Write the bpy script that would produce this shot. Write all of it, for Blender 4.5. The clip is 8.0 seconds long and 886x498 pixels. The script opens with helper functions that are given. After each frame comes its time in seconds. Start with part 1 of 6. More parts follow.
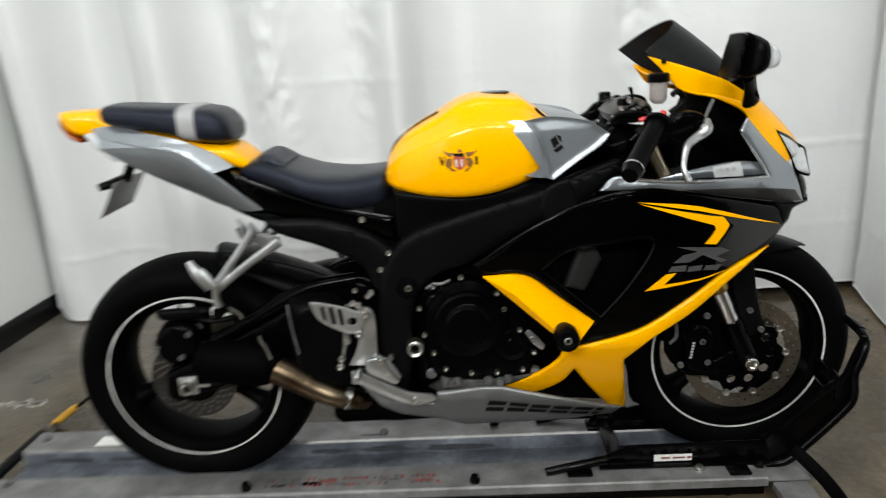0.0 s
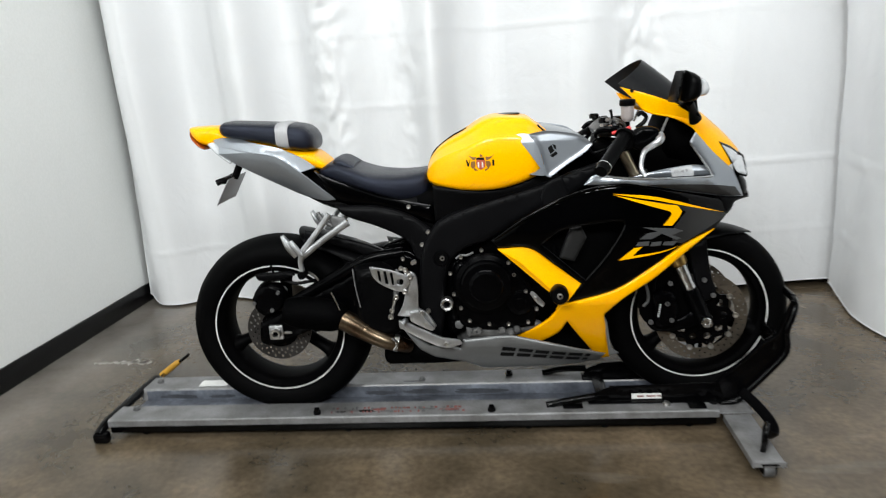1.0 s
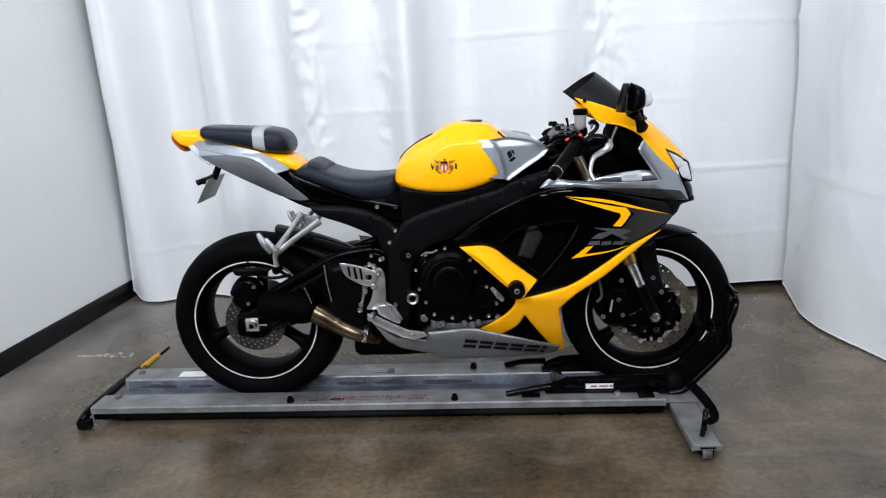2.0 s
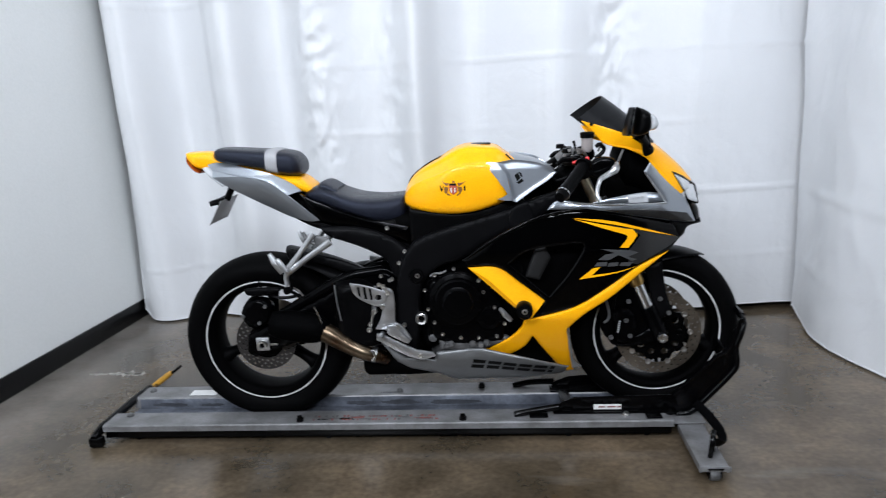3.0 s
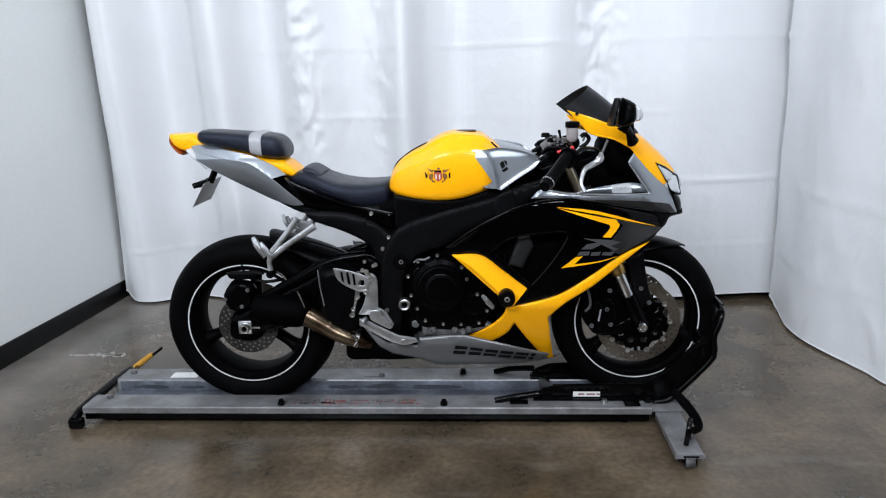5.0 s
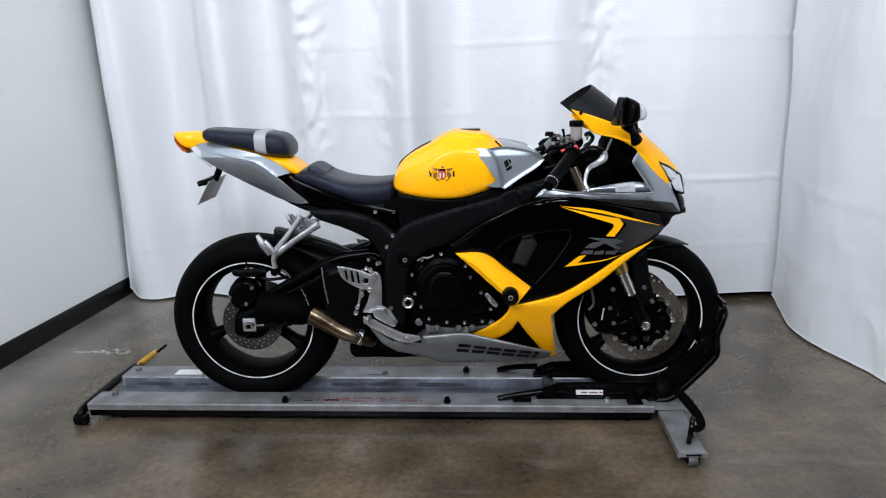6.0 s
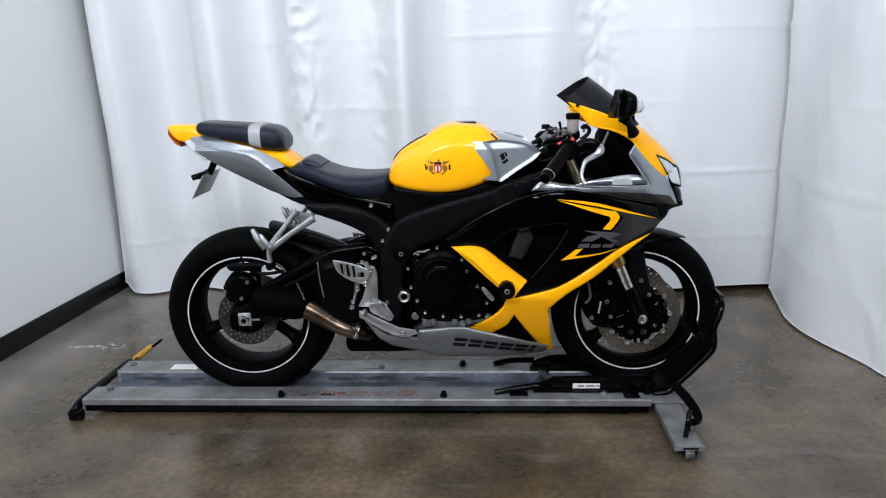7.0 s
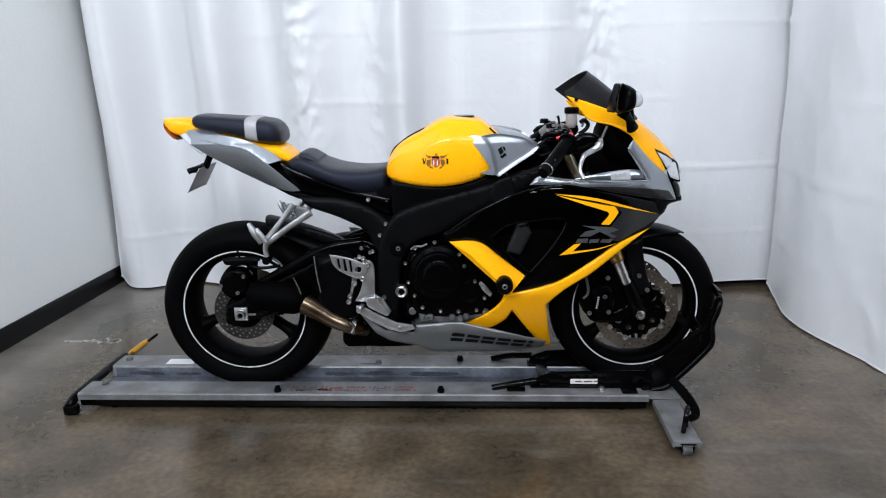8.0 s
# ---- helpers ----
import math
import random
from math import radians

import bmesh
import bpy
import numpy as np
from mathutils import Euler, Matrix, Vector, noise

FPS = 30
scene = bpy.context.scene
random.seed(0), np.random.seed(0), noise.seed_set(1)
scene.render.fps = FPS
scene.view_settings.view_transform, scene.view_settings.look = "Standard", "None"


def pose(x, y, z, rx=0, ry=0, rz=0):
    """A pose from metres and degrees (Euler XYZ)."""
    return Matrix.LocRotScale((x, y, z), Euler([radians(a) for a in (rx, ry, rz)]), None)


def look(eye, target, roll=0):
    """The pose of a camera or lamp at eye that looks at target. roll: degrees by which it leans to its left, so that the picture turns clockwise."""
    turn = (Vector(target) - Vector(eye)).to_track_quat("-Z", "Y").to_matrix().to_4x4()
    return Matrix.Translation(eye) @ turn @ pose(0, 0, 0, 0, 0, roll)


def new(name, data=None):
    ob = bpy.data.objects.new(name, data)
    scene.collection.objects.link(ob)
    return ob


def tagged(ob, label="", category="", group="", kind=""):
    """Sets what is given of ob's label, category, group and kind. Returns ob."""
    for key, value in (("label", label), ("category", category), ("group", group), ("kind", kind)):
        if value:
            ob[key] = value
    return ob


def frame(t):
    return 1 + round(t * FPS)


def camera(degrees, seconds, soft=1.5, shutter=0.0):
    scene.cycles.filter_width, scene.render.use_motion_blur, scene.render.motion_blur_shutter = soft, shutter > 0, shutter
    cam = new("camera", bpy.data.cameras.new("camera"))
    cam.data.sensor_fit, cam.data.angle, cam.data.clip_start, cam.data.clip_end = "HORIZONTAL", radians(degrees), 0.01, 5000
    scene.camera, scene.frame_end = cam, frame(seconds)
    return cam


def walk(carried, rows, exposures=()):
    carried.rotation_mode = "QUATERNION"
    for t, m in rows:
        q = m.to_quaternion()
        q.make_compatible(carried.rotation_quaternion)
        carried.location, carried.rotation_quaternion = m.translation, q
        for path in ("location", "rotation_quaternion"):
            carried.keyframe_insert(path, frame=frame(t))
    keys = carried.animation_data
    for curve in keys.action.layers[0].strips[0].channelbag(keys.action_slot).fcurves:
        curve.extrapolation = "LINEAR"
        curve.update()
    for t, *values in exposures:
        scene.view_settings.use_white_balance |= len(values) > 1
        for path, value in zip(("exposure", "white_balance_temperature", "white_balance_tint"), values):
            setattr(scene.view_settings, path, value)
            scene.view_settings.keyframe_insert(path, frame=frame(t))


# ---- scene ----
cam = camera(64.1, 8.0, soft=1.1, shutter=0.5)
EXPOSURES = [(0, -0.21, 6900, 8), (0.2, 0.17, 6880, 8), (0.5, 0.07, 6860, 8), (1.0, -0.01, 6700, 9), (1.5, -0.04, 6430, 12), (2.9, -0.15, 6080, 13), (4.5, -0.17, 6090, 13), (8, -0.19, 6110, 13)]
LIGHTS = [(-0.2, -0.7, 3.3, -0.2, 20), (1.3, -0.7, 3.3, -0.2, 25), (-0.7, -3.9, 2.8, 0.4, 126), (1.5, -3.9, 2.8, 0.4, 98)]
PATH = [
    (0, (0.69, -1.747, 1.155), (0.654, 0.169, 0.587), -3.5),
    (0.2, (0.725, -1.893, 1.173), (0.579, 0.04, 0.624), -3.1),
    (0.5, (0.791, -2.065, 1.189), (0.606, -0.139, 0.681), -4.2),
    (0.7, (0.782, -2.161, 1.199), (0.574, -0.246, 0.684), -4.1),
    (1, (0.729, -2.331, 1.175), (0.593, -0.397, 0.684), -3.6),
    (1.2, (0.721, -2.41, 1.195), (0.619, -0.451, 0.664), -2.5),
    (1.5, (0.75, -2.446, 1.189), (0.698, -0.513, 0.678), -2.4),
    (1.7, (0.786, -2.462, 1.184), (0.721, -0.519, 0.685), -2.5),
    (2.8, (0.823, -2.499, 1.21), (0.659, -0.555, 0.771), -3.8),
    (3, (0.812, -2.507, 1.199), (0.689, -0.557, 0.772), -2.9),
    (3.5, (0.817, -2.515, 1.204), (0.752, -0.563, 0.773), -1.6),
    (4, (0.82, -2.517, 1.2), (0.76, -0.573, 0.733), -1.9),
    (4.5, (0.817, -2.51, 1.203), (0.747, -0.567, 0.735), -1.8),
    (6, (0.805, -2.52, 1.21), (0.722, -0.579, 0.734), -1.5),
    (6.5, (0.805, -2.52, 1.205), (0.727, -0.579, 0.73), -1.5),
    (7, (0.809, -2.507, 1.21), (0.733, -0.571, 0.714), -1.6),
    (7.5, (0.804, -2.502, 1.208), (0.738, -0.568, 0.702), -1.3),
    (8, (0.807, -2.495, 1.206), (0.739, -0.562, 0.696), -1.4),
]
walk(cam, [(t, look(eye, target, roll)) for t, eye, target, roll in PATH], EXPOSURES)

# ---- world and lights ----
world = bpy.data.worlds.new("hall")
world.use_nodes = True
world.node_tree.nodes["Background"].inputs[0].default_value = (0.8, 0.86, 1.0, 1)
world.node_tree.nodes["Background"].inputs[1].default_value = 0.02
scene.world = world


def area_light(x, y, z, sx, sy, watts, colour, target=None):
    data = bpy.data.lights.new("ceiling_tube", "AREA")
    data.shape, data.size, data.size_y, data.energy, data.color = "RECTANGLE", sx, sy, watts, colour
    ob = new("ceiling_tube", data)
    ob.matrix_world = look((x, y, z), target or (x, y + 0.001, 0))
    return ob


TUBE = (0.93, 0.97, 1.0)
for lx, ly, lz, aim, watts in LIGHTS:
    area_light(lx, ly, lz, 1.3, 0.45, watts, TUBE, (lx, aim, 0.8))

# ---- materials ----


def material(name, colour, rough=0.5, metal=0.0, vary=0.12, scale=6.0, fine=120.0, bump=0.05, coat=0.0, spec=0.5, tint=None, spots=0.0, flake=0.0, **extra):
    m = bpy.data.materials.new(name)
    m.use_nodes = True
    nt = m.node_tree
    b = nt.nodes["Principled BSDF"]
    tc = nt.nodes.new("ShaderNodeTexCoord")
    big, small = nt.nodes.new("ShaderNodeTexNoise"), nt.nodes.new("ShaderNodeTexNoise")
    big.inputs["Scale"].default_value, big.inputs["Detail"].default_value = scale, 5.0
    small.inputs["Scale"].default_value, small.inputs["Detail"].default_value = fine, 3.0
    for n in (big, small):
        nt.links.new(tc.outputs["Object"], n.inputs["Vector"])
    ramp = nt.nodes.new("ShaderNodeValToRGB")
    lo = tint or tuple(c * (1 - vary) for c in colour)
    hi = tuple(min(1, c * (1 + vary)) for c in colour)
    ramp.color_ramp.elements[0].position, ramp.color_ramp.elements[1].position = 0.3, 0.7
    ramp.color_ramp.elements[0].color, ramp.color_ramp.elements[1].color = (*lo, 1), (*hi, 1)
    nt.links.new(big.outputs["Fac"], ramp.inputs["Fac"])
    mix = nt.nodes.new("ShaderNodeMixRGB")
    mix.blend_type = "OVERLAY"
    mix.inputs[0].default_value = 0.25 + spots
    nt.links.new(ramp.outputs["Color"], mix.inputs[1])
    nt.links.new(small.outputs["Fac"], mix.inputs[2])
    nt.links.new(mix.outputs[0], b.inputs["Base Color"])
    rr = nt.nodes.new("ShaderNodeMapRange")
    rr.inputs["To Min"].default_value, rr.inputs["To Max"].default_value = max(0.02, rough * 0.75), min(1, rough * 1.25)
    nt.links.new(big.outputs["Fac"], rr.inputs["Value"])
    nt.links.new(rr.outputs[0], b.inputs["Roughness"])
    b.inputs["Metallic"].default_value = metal
    b.inputs["Specular IOR Level"].default_value = spec
    b.inputs["Coat Weight"].default_value = coat
    b.inputs["Coat Roughness"].default_value = 0.06
    if bump:
        bp = nt.nodes.new("ShaderNodeBump")
        bp.inputs["Strength"].default_value, bp.inputs["Distance"].default_value = bump, 0.004
        nt.links.new(small.outputs["Fac"], bp.inputs["Height"])
        nt.links.new(bp.outputs[0], b.inputs["Normal"])
    for key, value in extra.items():
        b.inputs[key.replace("_", " ")].default_value = value
    return m


YELLOW = material("yellow_paint", (1.0, 0.44, 0.0), 0.34, 0, 0.03, 3, 300, 0.0, 0.5, 0.05)
SILVER = material("silver_paint", (0.31, 0.335, 0.365), 0.30, 0.8, 0.05, 4, 900, 0.01, 0.3)
GUNMETAL = material("gunmetal_paint", (0.030, 0.0295, 0.029), 0.32, 0.45, 0.08, 4, 700, 0.02, 0.1, 0.25)
DARKSILVER = material("dark_silver_decal", (0.10, 0.102, 0.105), 0.35, 0.5, 0.06, 6, 500, 0.01, 0.1)
GLOSS = material("gloss_black_paint", (0.0004, 0.0004, 0.0005), 0.06, 0, 0.2, 4, 200, 0.0, 0.0, 0.13)
SATIN = material("satin_black_plastic", (0.0014, 0.0014, 0.0016), 0.36, 0, 0.25, 8, 500, 0.05, 0, 0.045)
BLACKMETAL = material("black_engine_paint", (0.0008, 0.0008, 0.001), 0.17, 0.0, 0.3, 14, 300, 0.04, 0, 0.06)
DARK = material("dark_recess_plastic", (0.0006, 0.0006, 0.0007), 0.6, 0, 0.3, 10, 300, 0.05, 0, 0.02)
RUBBER = material("tyre_rubber", (0.0012, 0.0012, 0.0013), 0.6, 0, 0.3, 9, 260, 0.12, 0, 0.03)
RIMBLACK = material("black_rim_paint", (0.0008, 0.0008, 0.0009), 0.5, 0, 0.3, 9, 260, 0.02, 0, 0.03)
VINYL = material("seat_vinyl", (0.0042, 0.005, 0.0095), 0.32, 0, 0.25, 14, 560, 0.35, 0, 0.32, Specular_Tint=(0.70, 0.78, 1.0, 1))
VINYL_TOP = material("seat_vinyl_grained", (0.006, 0.007, 0.011), 0.40, 0, 0.2, 10, 620, 0.4, 0, 0.5, Specular_Tint=(0.70, 0.78, 1.0, 1))
STRAP = material("grey_reflective_strap", (0.34, 0.34, 0.35), 0.5, 0.1, 0.1, 20, 400, 0.1)
CAST = material("cast_aluminium", (0.53, 0.54, 0.55), 0.33, 0.95, 0.2, 18, 300, 0.1)
BRIGHT = material("bright_steel", (0.62, 0.62, 0.62), 0.22, 1.0, 0.12, 25, 400, 0.03)
BOLTM = material("zinc_bolt", (0.55, 0.54, 0.52), 0.32, 1.0, 0.2, 40, 400, 0.05)
CASTING = material("raw_casting", (0.12, 0.12, 0.12), 0.55, 0.5, 0.4, 30, 260, 0.3)
GOLD = material("gold_fork_collar", (0.42, 0.27, 0.09), 0.3, 1.0, 0.1, 20, 300, 0.04)
PALEGOLD = material("pale_gold_tube", (0.60, 0.51, 0.37), 0.3, 1.0, 0.1, 20, 300, 0.04)
DISC = material("brake_disc_steel", (0.17, 0.145, 0.115), 0.40, 0.9, 0.2, 14, 420, 0.08)
DARKDISC = material("dull_rear_disc", (0.036, 0.033, 0.031), 0.45, 0.7, 0.3, 14, 420, 0.08)
PIPE = material("heat_tinted_pipe", (0.23, 0.185, 0.125), 0.3, 1.0, 0.15, 10, 160, 0.05, tint=(0.07, 0.036, 0.02))
WHITE_TAPE = material("white_rim_tape", (0.56, 0.56, 0.55), 0.4, 0, 0.3, 14, 200, 0.05)
SMOKE = material("smoked_screen", (0.011, 0.0115, 0.0125), 0.38, 0, 0.1, 4, 100, 0.0, 0.0, 0.10)
CLEAR = material("clear_lens", (0.62, 0.64, 0.66), 0.08, 0, 0.06, 30, 60, 0.05, 0.5, Transmission_Weight=0.25)
AMBER = material("amber_lens", (0.30, 0.06, 0.008), 0.15, 0, 0.05, 4, 100, 0.0)
REDLENS = material("red_switch", (0.55, 0.02, 0.02), 0.35, 0, 0.05, 4, 100, 0.0)
RESERVOIR = material("translucent_plastic", (0.40, 0.36, 0.35), 0.35, 0, 0.1, 10, 200, 0.02, Transmission_Weight=0.25)
PLATE = material("plate_back_metal", (0.34, 0.34, 0.34), 0.45, 0.4, 0.15, 10, 200, 0.05)
INK = material("black_decal", (0.004, 0.004, 0.004), 0.4, 0, 0.1, 10, 300, 0.0, 0, 0.1)
SHIELD = material("red_shield_decal", (0.42, 0.07, 0.03), 0.4, 0, 0.1, 10, 300, 0.0)
BROWNINK = material("brown_decal", (0.20, 0.08, 0.012), 0.4, 0, 0.1, 10, 300, 0.0)
LABELM = material("white_label", (0.7, 0.7, 0.68), 0.5, 0, 0.06, 30, 300, 0.02)
REDINK = material("worn_red_print", (0.22, 0.07, 0.06), 0.6, 0.2, 0.4, 60, 300, 0.05)
DOLLY = material("dolly_silver_paint", (0.205, 0.206, 0.21), 0.40, 0.35, 0.15, 13, 110, 0.08, tint=(0.115, 0.113, 0.11), spots=0.0)
DOLLY_IN = material("dolly_channel_paint", (0.15, 0.165, 0.195), 0.5, 0.2, 0.3, 7, 60, 0.10, tint=(0.022, 0.025, 0.034), spots=0.3)
SCRAPE = material("rubbed_bare_steel", (0.060, 0.064, 0.074), 0.45, 0.4, 0.3, 30, 200, 0.05)
BLACKSTEEL = material("black_powder_coat", (0.0010, 0.0010, 0.0012), 0.17, 0.0, 0.3, 12, 200, 0.08, 0, 0.14)
SATINGREY = material("worn_satin_plastic", (0.0022, 0.0022, 0.0026), 0.42, 0, 0.25, 9, 500, 0.08, 0, 0.06)
VANE = material("worn_grey_plastic", (0.0125, 0.0125, 0.0125), 0.4, 0, 0.25, 9, 500, 0.08, 0, 0.2)
YOKE = material("worn_yoke_metal", (0.045, 0.040, 0.036), 0.34, 0.6, 0.3, 20, 300, 0.08)
# the same silver, darkened: the belly's dim floor reflection is in the colour
SILVER_SHADED = material("shaded_silver_paint", (0.185, 0.19, 0.192), 0.42, 0.55, 0.08, 5, 700, 0.02, 0.05)
WOODTOOL = material("orange_handle", (0.50, 0.26, 0.03), 0.45, 0, 0.15, 12, 200, 0.05)
WALLPAINT = material("white_wall_paint", (0.82, 0.835, 0.82), 0.6, 0, 0.02, 2, 90, 0.08)
CEILPAINT = material("dusty_ceiling", (0.42, 0.42, 0.42), 0.8, 0, 0.03, 2, 40, 0.1)
SCUFF = material("pale_scuff", (0.42, 0.40, 0.37), 0.45, 0, 0.3, 40, 200, 0.1, tint=(0.24, 0.22, 0.19))
FADED = material("faded_label", (0.42, 0.43, 0.44), 0.45, 0, 0.06, 30, 300, 0.02)
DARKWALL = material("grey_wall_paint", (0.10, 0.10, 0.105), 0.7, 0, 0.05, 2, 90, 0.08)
BASEBLACK = material("black_baseboard_vinyl", (0.003, 0.003, 0.0033), 0.35, 0, 0.15, 6, 120, 0.05, 0, 0.15)


def concrete():
    m = material("sealed_concrete", (0.098, 0.074, 0.049), 0.26, 0, 0.16, 1.6, 48, 0.004, 0, 0.52, tint=(0.050, 0.040, 0.026), spots=0.26)
    nt = m.node_tree
    b = nt.nodes["Principled BSDF"]
    tc = nt.nodes["Texture Coordinate"]
    clouds = nt.nodes.new("ShaderNodeTexNoise")
    clouds.inputs["Scale"].default_value, clouds.inputs["Detail"].default_value, clouds.inputs["Roughness"].default_value = 3.2, 12.0, 0.62
    nt.links.new(tc.outputs["Object"], clouds.inputs["Vector"])
    ramp = nt.nodes.new("ShaderNodeValToRGB")
    ramp.color_ramp.elements[0].position, ramp.color_ramp.elements[0].color = 0.34, (0.60, 0.58, 0.54, 1)
    ramp.color_ramp.elements[1].position, ramp.color_ramp.elements[1].color = 0.66, (1.30, 1.28, 1.24, 1)
    nt.links.new(clouds.outputs["Fac"], ramp.inputs["Fac"])
    old = b.inputs["Base Color"].links[0].from_socket
    mul = nt.nodes.new("ShaderNodeMixRGB")
    mul.blend_type = "MULTIPLY"
    mul.inputs[0].default_value = 0.8
    nt.links.new(old, mul.inputs[1])
    nt.links.new(ramp.outputs["Color"], mul.inputs[2])
    # the sealer is worn dull in places
    dull = nt.nodes.new("ShaderNodeMapRange")
    dull.inputs["From Min"].default_value, dull.inputs["From Max"].default_value = 0.35, 0.68
    dull.inputs["To Min"].default_value, dull.inputs["To Max"].default_value = 0.19, 0.27
    nt.links.new(clouds.outputs["Fac"], dull.inputs["Value"])
    nt.links.new(dull.outputs[0], b.inputs["Roughness"])
    # pale scuffs
    scuff = nt.nodes.new("ShaderNodeTexNoise")
    scuff.inputs["Scale"].default_value, scuff.inputs["Detail"].default_value = 1.9, 12.0
    stretch = nt.nodes.new("ShaderNodeMapping")
    stretch.inputs["Scale"].default_value, stretch.inputs["Rotation"].default_value = (1, 4, 1), (0, 0, 0.3)
    nt.links.new(tc.outputs["Object"], stretch.inputs["Vector"])
    nt.links.new(stretch.outputs[0], scuff.inputs["Vector"])
    sr = nt.nodes.new("ShaderNodeMapRange")
    sr.inputs["From Min"].default_value, sr.inputs["From Max"].default_value = 0.60, 0.78
    sr.inputs["To Max"].default_value = 0.45
    nt.links.new(scuff.outputs["Fac"], sr.inputs["Value"])
    pale = nt.nodes.new("ShaderNodeMixRGB")
    pale.inputs[2].default_value = (0.20, 0.185, 0.165, 1)
    nt.links.new(sr.outputs[0], pale.inputs[0])
    nt.links.new(mul.outputs[0], pale.inputs[1])
    # uneven pale band along the wall: dust, plus floor sheen put into the colour
    axes = nt.nodes.new("ShaderNodeSeparateXYZ")
    nt.links.new(tc.outputs["Object"], axes.inputs[0])
    band = nt.nodes.new("ShaderNodeMapRange")
    band.inputs["From Min"].default_value, band.inputs["From Max"].default_value = -1.30, -1.80
    nt.links.new(axes.outputs["X"], band.inputs["Value"])
    patchy = nt.nodes.new("ShaderNodeMath")
    patchy.operation = "MULTIPLY"
    nt.links.new(band.outputs[0], patchy.inputs[0])
    nt.links.new(clouds.outputs["Fac"], patchy.inputs[1])
    dust_sheen = nt.nodes.new("ShaderNodeMixRGB")
    dust_sheen.inputs[2].default_value = (0.26, 0.25, 0.235, 1)
    nt.links.new(patchy.outputs[0], dust_sheen.inputs[0])
    nt.links.new(pale.outputs[0], dust_sheen.inputs[1])
    nt.links.new(dust_sheen.outputs[0], b.inputs["Base Color"])
    return m


def cloth(name, colour, weave):
    """White polyester drape: faint weave, soft wrinkles, some light passing through."""
    m = material(name, colour, 0.55, 0, 0.03, 1.5, weave, 0.03)
    nt = m.node_tree
    b = nt.nodes["Principled BSDF"]
    tc = nt.nodes["Texture Coordinate"]
    wr = nt.nodes.new("ShaderNodeTexNoise")
    wr.inputs["Scale"].default_value, wr.inputs["Detail"].default_value, wr.inputs["Distortion"].default_value = 7.0, 6.0, 0.6
    nt.links.new(tc.outputs["Object"], wr.inputs["Vector"])
    bp = nt.nodes.new("ShaderNodeBump")
    bp.inputs["Strength"].default_value, bp.inputs["Distance"].default_value = 0.30, 0.02
    nt.links.new(wr.outputs["Fac"], bp.inputs["Height"])
    nt.links.new(b.inputs["Normal"].links[0].from_socket, bp.inputs["Normal"])
    nt.links.new(bp.outputs[0], b.inputs["Normal"])
    return m


CONCRETE = concrete()
CLOTH = cloth("white_drape", (0.70, 0.71, 0.72), 500)

# ---- modelling helpers ----
ORIGIN = {}


def thing(name, m, label, category, group="", kind="", offset=(0, 0, 0)):
    """An Empty at pose m; offset is taken off the coordinates of all its parts."""
    ob = new(name)
    ob.empty_display_size = 0.05
    ob.matrix_world = m
    ORIGIN[ob.name] = Vector(offset)
    return tagged(ob, label, category, group, kind)


def part(name, bm, mat, parent=None, label="", sharp=42):
    root = parent
    while root is not None and root.parent is not None:
        root = root.parent
    if root is not None and root.name in ORIGIN:
        bm.transform(Matrix.Translation(-ORIGIN[root.name]))
    me = bpy.data.meshes.new(name)
    for f in bm.faces:
        f.smooth = True
    bm.to_mesh(me)
    bm.free()
    me.set_sharp_from_angle(angle=radians(sharp))
    me.materials.append(mat)
    ob = new(name, me)
    if parent is not None:
        ob.parent = parent
    if label:
        ob["label"] = label
    return ob


def join(*meshes):
    """Several bmeshes become one."""
    out = bmesh.new()
    for bm in meshes:
        me = bpy.data.meshes.new("tmp")
        bm.to_mesh(me)
        bm.free()
        out.from_mesh(me)
        bpy.data.meshes.remove(me)
    return out


def mirrored(bm):
    other = bm.copy()
    bmesh.ops.scale(other, vec=(1, -1, 1), verts=other.verts)
    bmesh.ops.reverse_faces(other, faces=other.faces)
    return other


def box(x0, x1, y0, y1, z0, z1, r=0.004, segs=2):
    bm = bmesh.new()
    bmesh.ops.create_cube(bm, size=1)
    bmesh.ops.scale(bm, vec=(x1 - x0, y1 - y0, z1 - z0), verts=bm.verts)
    bmesh.ops.translate(bm, vec=((x0 + x1) / 2, (y0 + y1) / 2, (z0 + z1) / 2), verts=bm.verts)
    if r:
        bmesh.ops.bevel(bm, geom=bm.edges[:], offset=r, segments=segs, affect="EDGES", profile=0.5)
    return bm


def smooth_line(pts, steps=6):
    """Catmull-Rom curve through points of any dimension, open."""
    pts = [np.array(p, float) for p in pts]
    if len(pts) < 3:
        return pts
    ext = [2 * pts[0] - pts[1], *pts, 2 * pts[-1] - pts[-2]]
    out = []
    for a, b, c, d in zip(ext, ext[1:], ext[2:], ext[3:]):
        for i in range(steps):
            t = i / steps
            out.append(0.5 * (2 * b + (c - a) * t + (2 * a - 5 * b + 4 * c - d) * t * t + (3 * b - a - 3 * c + d) * t**3))
    return out + [pts[-1]]


def outline(pts, steps=4):
    """A closed outline: curved through its points, with a corner where a point has a third value."""
    at = [i for i, p in enumerate(pts) if len(p) > 2]
    two = [p[:2] for p in pts]
    if not at:
        n = len(two)
        long = smooth_line(two[-2:] + two + two[:2], steps)
        return long[2 * steps : (2 + n) * steps]
    out = []
    for i, j in zip(at, at[1:] + [at[0] + len(two)]):
        run = [two[k % len(two)] for k in range(i, j + 1)]
        out += list(smooth_line(run, steps))[:-1]
    return [np.array(p, float) for p in out]


